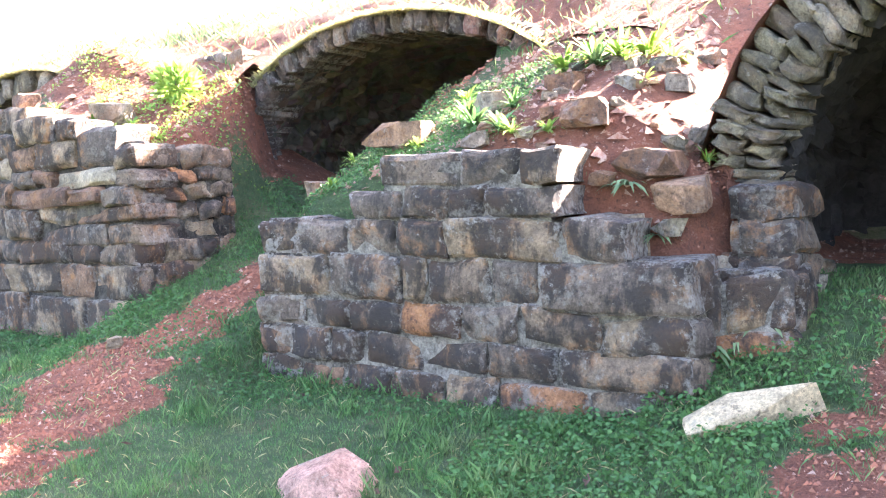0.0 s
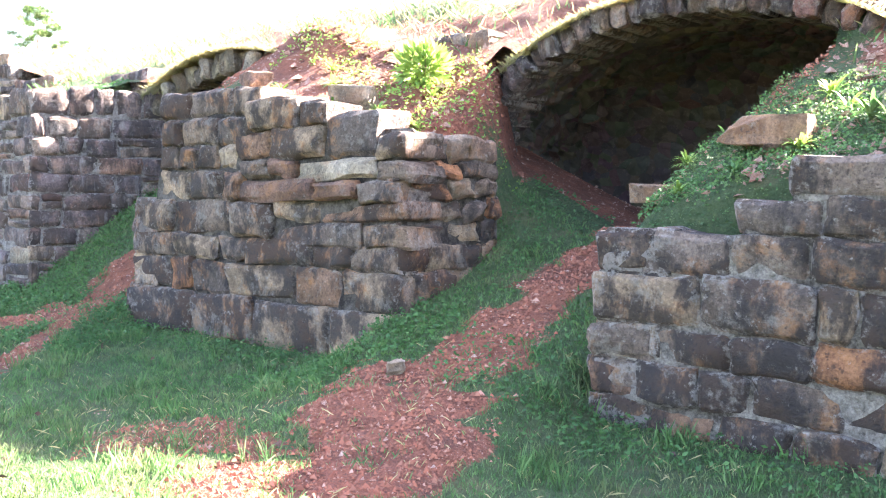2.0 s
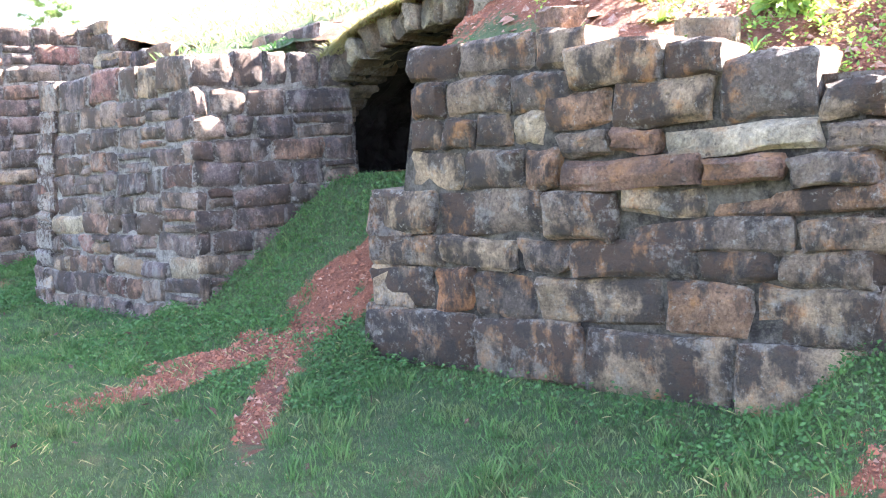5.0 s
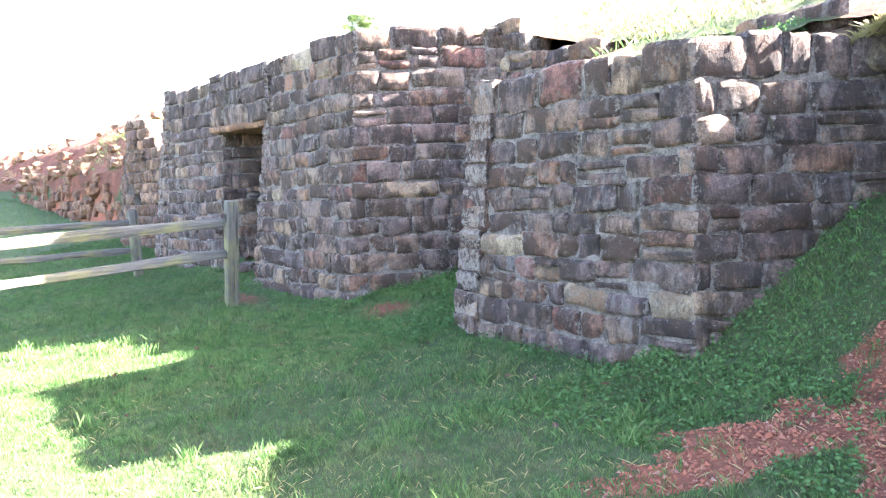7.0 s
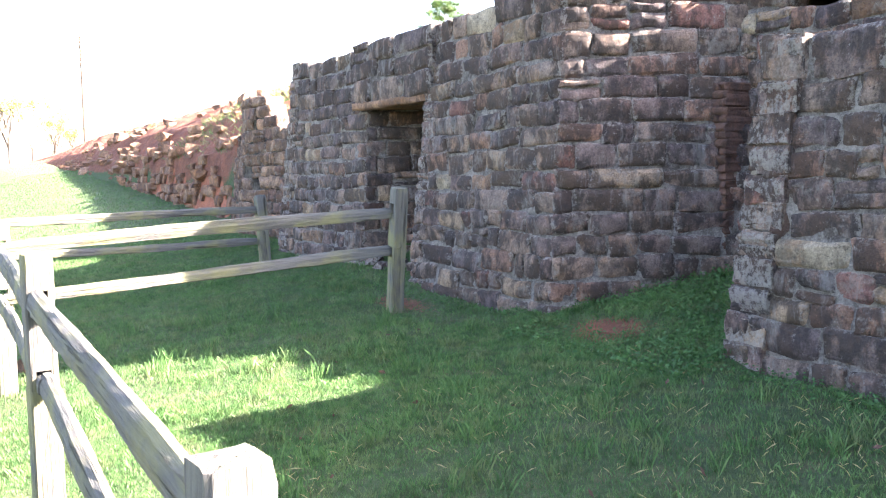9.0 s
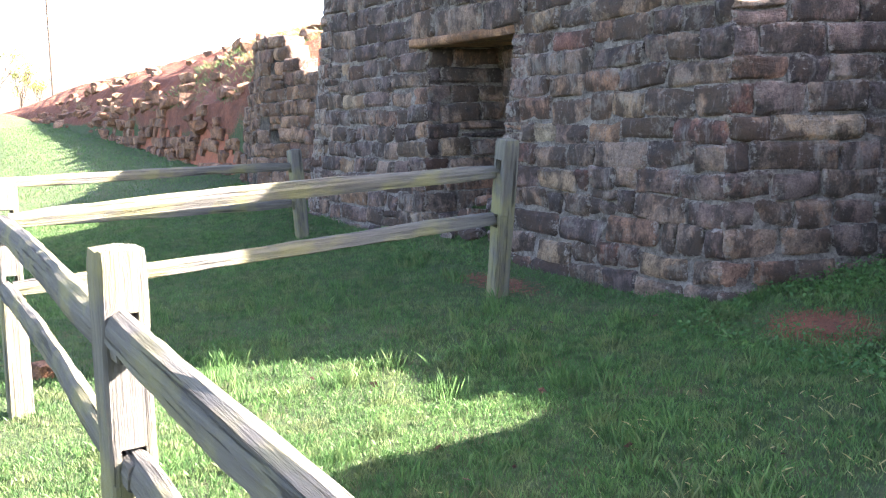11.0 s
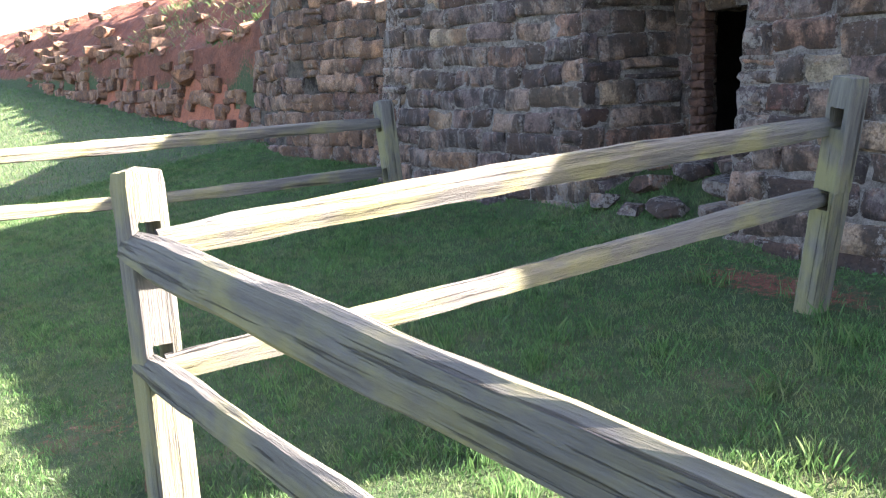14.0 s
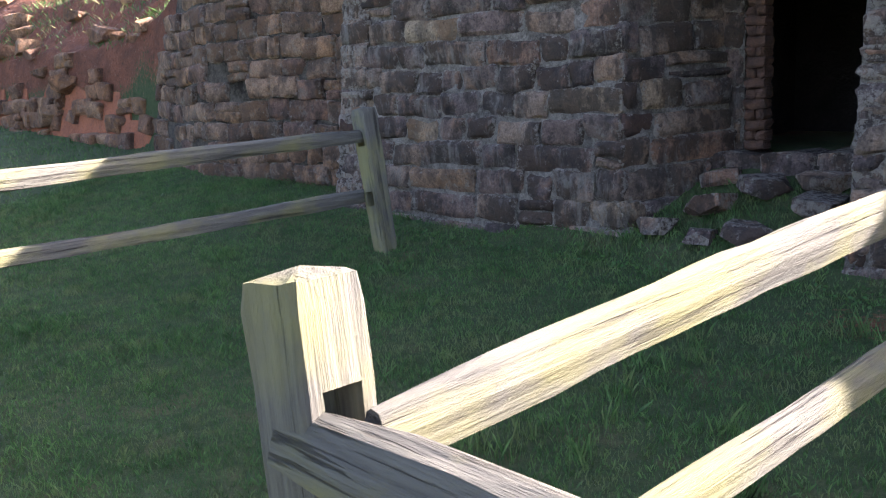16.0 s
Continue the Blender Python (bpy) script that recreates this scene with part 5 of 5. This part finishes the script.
WEEDS = [  # x, y, size, kind
    (-1.69, 3.93, 0.14, 1), (-1.63, 3.78, 0.14, 1), (-1.45, 3.85, 0.13, 1), (-1.33, 3.85, 0.15, 1), (-1.29, 4.0, 0.14, 1), (-1.12, 3.98, 0.15, 1), (-1.22, 3.92, 0.14, 1), (-1.55, 3.9, 0.11, 1),
    (-1.42, 4.2, 0.12, 2), (-2.38, 4.0, 0.16, 0), (-2.29, 3.95, 0.14, 2), (-2.12, 4.0, 0.13, 2), (-2.62, 4.15, 0.2, 0), (-2.75, 4.3, 0.17, 0), (-2.45, 4.25, 0.16, 0),
    (-2.40, 4.75, 0.22, 2), (-2.25, 4.8, 0.26, 2), (-2.08, 4.8, 0.28, 2), (-1.92, 4.78, 0.26, 2), (-1.78, 4.72, 0.2, 2), (-2.15, 4.62, 0.2, 0), (-1.6, 4.6, 0.12, 2), (-1.8, 4.4, 0.12, 2),
    (-3.0, 4.15, 0.15, 2), (-3.25, 4.05, 0.12, 0), (-3.5, 4.02, 0.12, 2), (-3.6, 4.35, 0.12, 2), (-2.9, 4.5, 0.14, 2), (-3.05, 4.75, 0.16, 2), (-3.35, 3.88, 0.10, 0), (-3.45, 4.5, 0.14, 0),
    (-6.2, 4.5, 0.14, 2), (-6.0, 4.3, 0.12, 2), (-5.7, 4.4, 0.13, 2), (-6.6, 4.4, 0.12, 2), (-5.35, 4.35, 0.1, 2), (-5.5, 4.7, 0.12, 2), (-6.4, 4.7, 0.12, 2), (-6.9, 4.3, 0.1, 2),
    (-21.3, 4.85, 0.24, 2), (-21.05, 4.85, 0.18, 0), (-24.5, 5.6, 0.2, 2), (-26.0, 6.2, 0.22, 2)]
for i, (x, y, s, kind) in enumerate(WEEDS):
    weed((x, y, z_at(x, y) + 0.01), s * (1.35 if kind == 1 else 1.0), 44 if kind != 1 else 30, (grass_mat, sage_mat, weed_mat)[kind], 500 + i,
         ("green grassy tuft growing on the clay bank", "grey-green rosette weed rooted among the stones", "bright yellow-green leafy weed in the sun")[kind], (0.95, 0.45, 0.9)[kind])
# moss and small weeds over the near pier
ground_leaves("bank_weeds", 41, 19000, (-3.78, -2.3, 3.74, 5.0), 0.05, 0.008, lambda x, y, r: r.uniform(0, 1, len(x)) < 0.75 * (x < -2.6) + 0.15, "low green weeds over the top of the near pier", grass_mat)
ground_leaves("bank_weeds", 42, 5200, (-7.0, -5.1, 4.0, 5.2), 0.05, 0.012, lambda x, y, r: fbm(x, y, 2.5, 1.0) > -0.05, "low sunlit weeds over the second pier", weed_mat)


def bush(at, size, seed):
    rng = np.random.RandomState(seed)
    top = holder("bush", at, "small bright-leaved evergreen bush on the clay bank", "bush")
    stems = []
    for i in range(7):
        a = i * 0.9
        tip = Vector((math.cos(a) * size * 0.5, math.sin(a) * size * 0.4, size * (0.6 + 0.1 * (i % 3))))
        for j in range(3):
            p = tip * (j / 3)
            q = tip * ((j + 1) / 3)
            w = 0.006 * (1 - j / 4)
            stems.append([p - Vector((w, 0, 0)), p + Vector((w, 0, 0)), q + Vector((w * 0.7, 0, 0)), q - Vector((w * 0.7, 0, 0))])
    tri_soup("stems", np.array([[list(v) for v in s] for s in stems]), bark_mat, top)
    n = 620
    u = rng.normal(0, 1, (n, 3)); u /= np.linalg.norm(u, axis=1, keepdims=True)
    rad = rng.uniform(0.4, 1, n)[:, None]
    c = u * rad * np.array([0.5, 0.42, 0.42]) * size + np.array([0, 0, 0.5 * size])
    a = u + rng.normal(0, 0.5, (n, 3)); a[:, 2] += 0.4; a /= np.linalg.norm(a, axis=1, keepdims=True)
    b = np.cross(a, rng.normal(0, 1, (n, 3))); b /= np.linalg.norm(b, axis=1, keepdims=True)
    s = rng.uniform(0.03, 0.055, n)[:, None]
    quad = np.stack([c, c + a * s * 0.8 + b * s * 0.32, c + a * s * 2, c + a * s * 0.8 - b * s * 0.32], 1)
    tri_soup("leaves", quad, weed_mat, top)


bush((-5.66, 4.80, z_at(-5.66, 4.80) - 0.05), 0.34, 5)

# gravel on the clay
base = np.array([[1, 0, 0], [-0.5, 0.87, 0], [-0.5, -0.87, 0], [0, 0, 0.9]])
for seed, count, box in ((57, 90000, (-5.6, -3.2, 1.6, 5.4)), (58, 60000, (-9.4, -7.4, 2.2, 5.2)), (59, 50000, (-1.6, 1.2, 1.3, 4.4))):
    x, y, r = scatter(seed, count, *box)
    keep = soil_at(x, y) > 0.3
    x, y = x[keep], y[keep]
    n = len(x)
    s = r.gamma(1.5, 0.0026, n).clip(0.002, 0.020)
    jit = base[None] * s[:, None, None] * np.array([1, 1, 1.1]) + r.normal(0, 0.2, (n, 4, 3)) * s[:, None, None] + np.stack([x, y, land(x, y)], -1)[:, None]
    clods = tri_soup("clay_crumbs", jit[:, [[0, 1, 3], [1, 2, 3], [2, 0, 3]]].reshape(-1, 3, 3), crumb_mat)
    tagged(clods, "loose crumbs and clods of red clay on the path", "clay", kind="stuff")
x, y, r = scatter(51, 60000, -9.6, 0.6, 1.8, 7.0)
keep = (soil_at(x, y) > 0.35) & (r.uniform(0, 1, len(x)) < 0.35)
x, y = x[keep], y[keep]
n = len(x)
s = r.gamma(2.0, 0.0028, n).clip(0.002, 0.018)
z = np.where(gap_weight(x, y)[0] > 0.05, land(x, y), np.where(y > front_y(x), np.maximum(hill(x, y), land(x, y)), land(x, y)))
jit = base[None] * s[:, None, None] + r.normal(0, 0.25, (n, 4, 3)) * s[:, None, None]
jit += np.stack([x, y, z], -1)[:, None]
tris = jit[:, [[0, 1, 3], [1, 2, 3], [2, 0, 3]]].reshape(-1, 3, 3)
gravel = tri_soup("gravel", tris, pebble)
tagged(gravel, "small crumbs of stone lying on the red clay", "gravel", kind="stuff")
# coarser crumbs and stone chips on the slumped banks
x, y, r = scatter(53, 16000, -7.2, 0.2, 3.85, 6.6)
keep = (np.abs(land(x, y) - hill(x, y)) < 0.05) & (r.uniform(0, 1, len(x)) < np.where(x > -3.2, 1.0, 0.35))
x, y = x[keep], y[keep]
n = len(x)
s = r.gamma(1.5, 0.0075, n).clip(0.004, 0.05)
z = land(x, y)
jit = base[None] * s[:, None, None] + r.normal(0, 0.25, (n, 4, 3)) * s[:, None, None]
jit += np.stack([x, y, z], -1)[:, None]
chips = tri_soup("stone_chips", jit[:, [[0, 1, 3], [1, 2, 3], [2, 0, 3]]].reshape(-1, 3, 3), pebble)
tagged(chips, "stone chips scattered over the slumped red bank", "gravel", kind="stuff")
# fallen leaves on the lawn
x, y, r = scatter(61, 90, -14, -1, 1.6, 3.8)
leaf_cloud("fallen_leaves", x, y, land(x, y) + 0.03, 0.022, brick_red, "few brown fallen leaves on the lawn", 62, "leaves")

# ---------------------------------------------------------------- distance
def branch(verts, faces, p, d, length, radius, depth, rng, tips, spread=0.55):
    q = p + d * length
    k = len(verts)
    side = d.orthogonal().normalized()
    up = d.cross(side)
    for c, rr in ((p, radius), (q, radius * 0.68)):
        for i in range(5):
            a = i * 2 * math.pi / 5
            verts.append(c + (side * math.cos(a) + up * math.sin(a)) * rr)
    for i in range(5):
        faces.append((k + i, k + (i + 1) % 5, k + 5 + (i + 1) % 5, k + 5 + i))
    if depth == 0:
        tips.append(q)
        return
    for _ in range(rng.choice((2, 3, 3))):
        nd = (d + Vector((rng.uniform(-1, 1), rng.uniform(-1, 1), rng.uniform(-0.4, 0.9))) * spread).normalized()
        branch(verts, faces, p.lerp(q, rng.uniform(0.6, 1.0)), nd, length * rng.uniform(0.6, 0.8), radius * 0.62, depth - 1, rng, tips, spread)


def spring_tree(at, height, seed, leafy):
    rng = random.Random(seed)
    top = holder("tree", at, "distant bare tree with a haze of first spring leaves", "tree", "trees beyond the lawn")
    verts, faces, tips = [], [], []
    branch(verts, faces, Vector((0, 0, -0.3)), Vector((0, 0, 1)), height * 0.3, height * 0.018, 5, rng, tips)
    mesh_object("trunk", verts, faces, bark_mat, top)
    r = np.random.RandomState(seed)
    c = np.repeat(np.array([list(t) for t in tips]), leafy, 0)
    c = c + r.normal(0, 0.22, c.shape)
    a = r.normal(0, 1, c.shape); a /= np.linalg.norm(a, axis=1, keepdims=True)
    b = np.cross(a, r.normal(0, 1, c.shape)); b /= np.linalg.norm(b, axis=1, keepdims=True)
    tri_soup("crown", np.stack([c - a * 0.09, c + b * 0.07, c + a * 0.09, c - b * 0.07], 1), bud_mat, top)


for i, (ang, dist, hgt) in enumerate([(4.0, 75, 6.5), (5.2, 82, 8.0), (6.4, 78, 7.0), (3.2, 70, 6.0), (7.4, 88, 6.5), (8.4, 95, 6.0), (2.4, 85, 8.0)]):
    x, y = -8.5 - dist * math.cos(radians(ang)), dist * math.sin(radians(ang))
    spring_tree((x, y, z_at(x, y)), hgt, 700 + i, 3 + i % 3)
spring_tree((-42.0, 46.0, z_at(-42.0, 46.0)), 13.0, 720, 1)


def pine(at, height, seed):
    rng = random.Random(seed)
    r = np.random.RandomState(seed)
    top = holder("pine_tree", at, "tall thin-crowned pine standing far beyond the bank", "tree")
    verts, faces = [], []
    for j in range(13):
        u = j / 12
        for i in range(8):
            a = i * math.pi / 4
            rad = 0.26 * (1 - 0.85 * u)
            verts.append((math.cos(a) * rad + 0.25 * math.sin(u * 5), math.sin(a) * rad, u * height - 0.4))
    for j in range(12):
        for i in range(8):
            faces.append((j * 8 + i, j * 8 + (i + 1) % 8, (j + 1) * 8 + (i + 1) % 8, (j + 1) * 8 + i))
    clumps = []
    for k in range(34):
        u = rng.uniform(0.58, 1.0)
        a = rng.uniform(0, 6.28)
        L = (1.05 - u) * height * rng.uniform(0.35, 0.62) + 0.5
        p = Vector((0.25 * math.sin(u * 5), 0, u * height - 0.4))
        q = p + Vector((math.cos(a) * L, math.sin(a) * L, L * rng.uniform(0.05, 0.35)))
        n0 = len(verts)
        for c, rr in ((p, 0.07), (q, 0.02)):
            verts += [c + Vector((rr, 0, 0)), c + Vector((-rr * 0.5, rr * 0.87, 0)), c + Vector((-rr * 0.5, -rr * 0.87, 0))]
        for i in range(3):
            faces.append((n0 + i, n0 + (i + 1) % 3, n0 + 3 + (i + 1) % 3, n0 + 3 + i))
        for _ in range(5):
            clumps.append(p.lerp(q, rng.uniform(0.5, 1.08)) + Vector((rng.uniform(-.5, .5), rng.uniform(-.5, .5), rng.uniform(-.2, .4))))
    mesh_object("trunk", verts, faces, bark_mat, top)
    c = np.repeat(np.array([list(v) for v in clumps]), 110, 0)
    d = r.normal(0, 1, c.shape); d[:, 2] = d[:, 2] * 0.6 + 0.3
    d /= np.linalg.norm(d, axis=1, keepdims=True)
    c = c + d * r.uniform(0, 0.35, (len(c), 1))
    b = np.cross(d, r.normal(0, 1, c.shape)); b /= np.linalg.norm(b, axis=1, keepdims=True)
    tri_soup("crown", np.stack([c - b * 0.025, c + b * 0.025, c + d * 0.42], 1), pine_mat, top)


pine((-98.0, 52.0, 0.8), 19.0, 31)
pine((-96.0, 60.0, 0.8), 14.5, 32)


def utility_pole(x, y, height):
    z = z_at(x, y)
    top = holder("utility_pole", (x, y, z), "thin distant wooden utility pole with a crossarm", "pole")
    def bar(name, a, b, rad):
        a, b = Vector(a), Vector(b)
        d = (b - a).normalized()
        s = d.orthogonal().normalized()
        u = d.cross(s)
        v = [c + (s * math.cos(i * math.pi / 4) + u * math.sin(i * math.pi / 4)) * r2 for c, r2 in ((a, rad), (b, rad * 0.75)) for i in range(8)]
        mesh_object(name, v, [(i, (i + 1) % 8, 8 + (i + 1) % 8, 8 + i) for i in range(8)] + [tuple(range(8, 16))], bark_mat, top)
    bar("pole", (0, 0, -0.5), (0, 0, height), 0.14)
    bar("crossarm", (-0.2, -1.0, height - 0.9), (-0.2, 1.0, height - 0.9), 0.06)


utility_pole(-100.0, 14.7, 12.5)
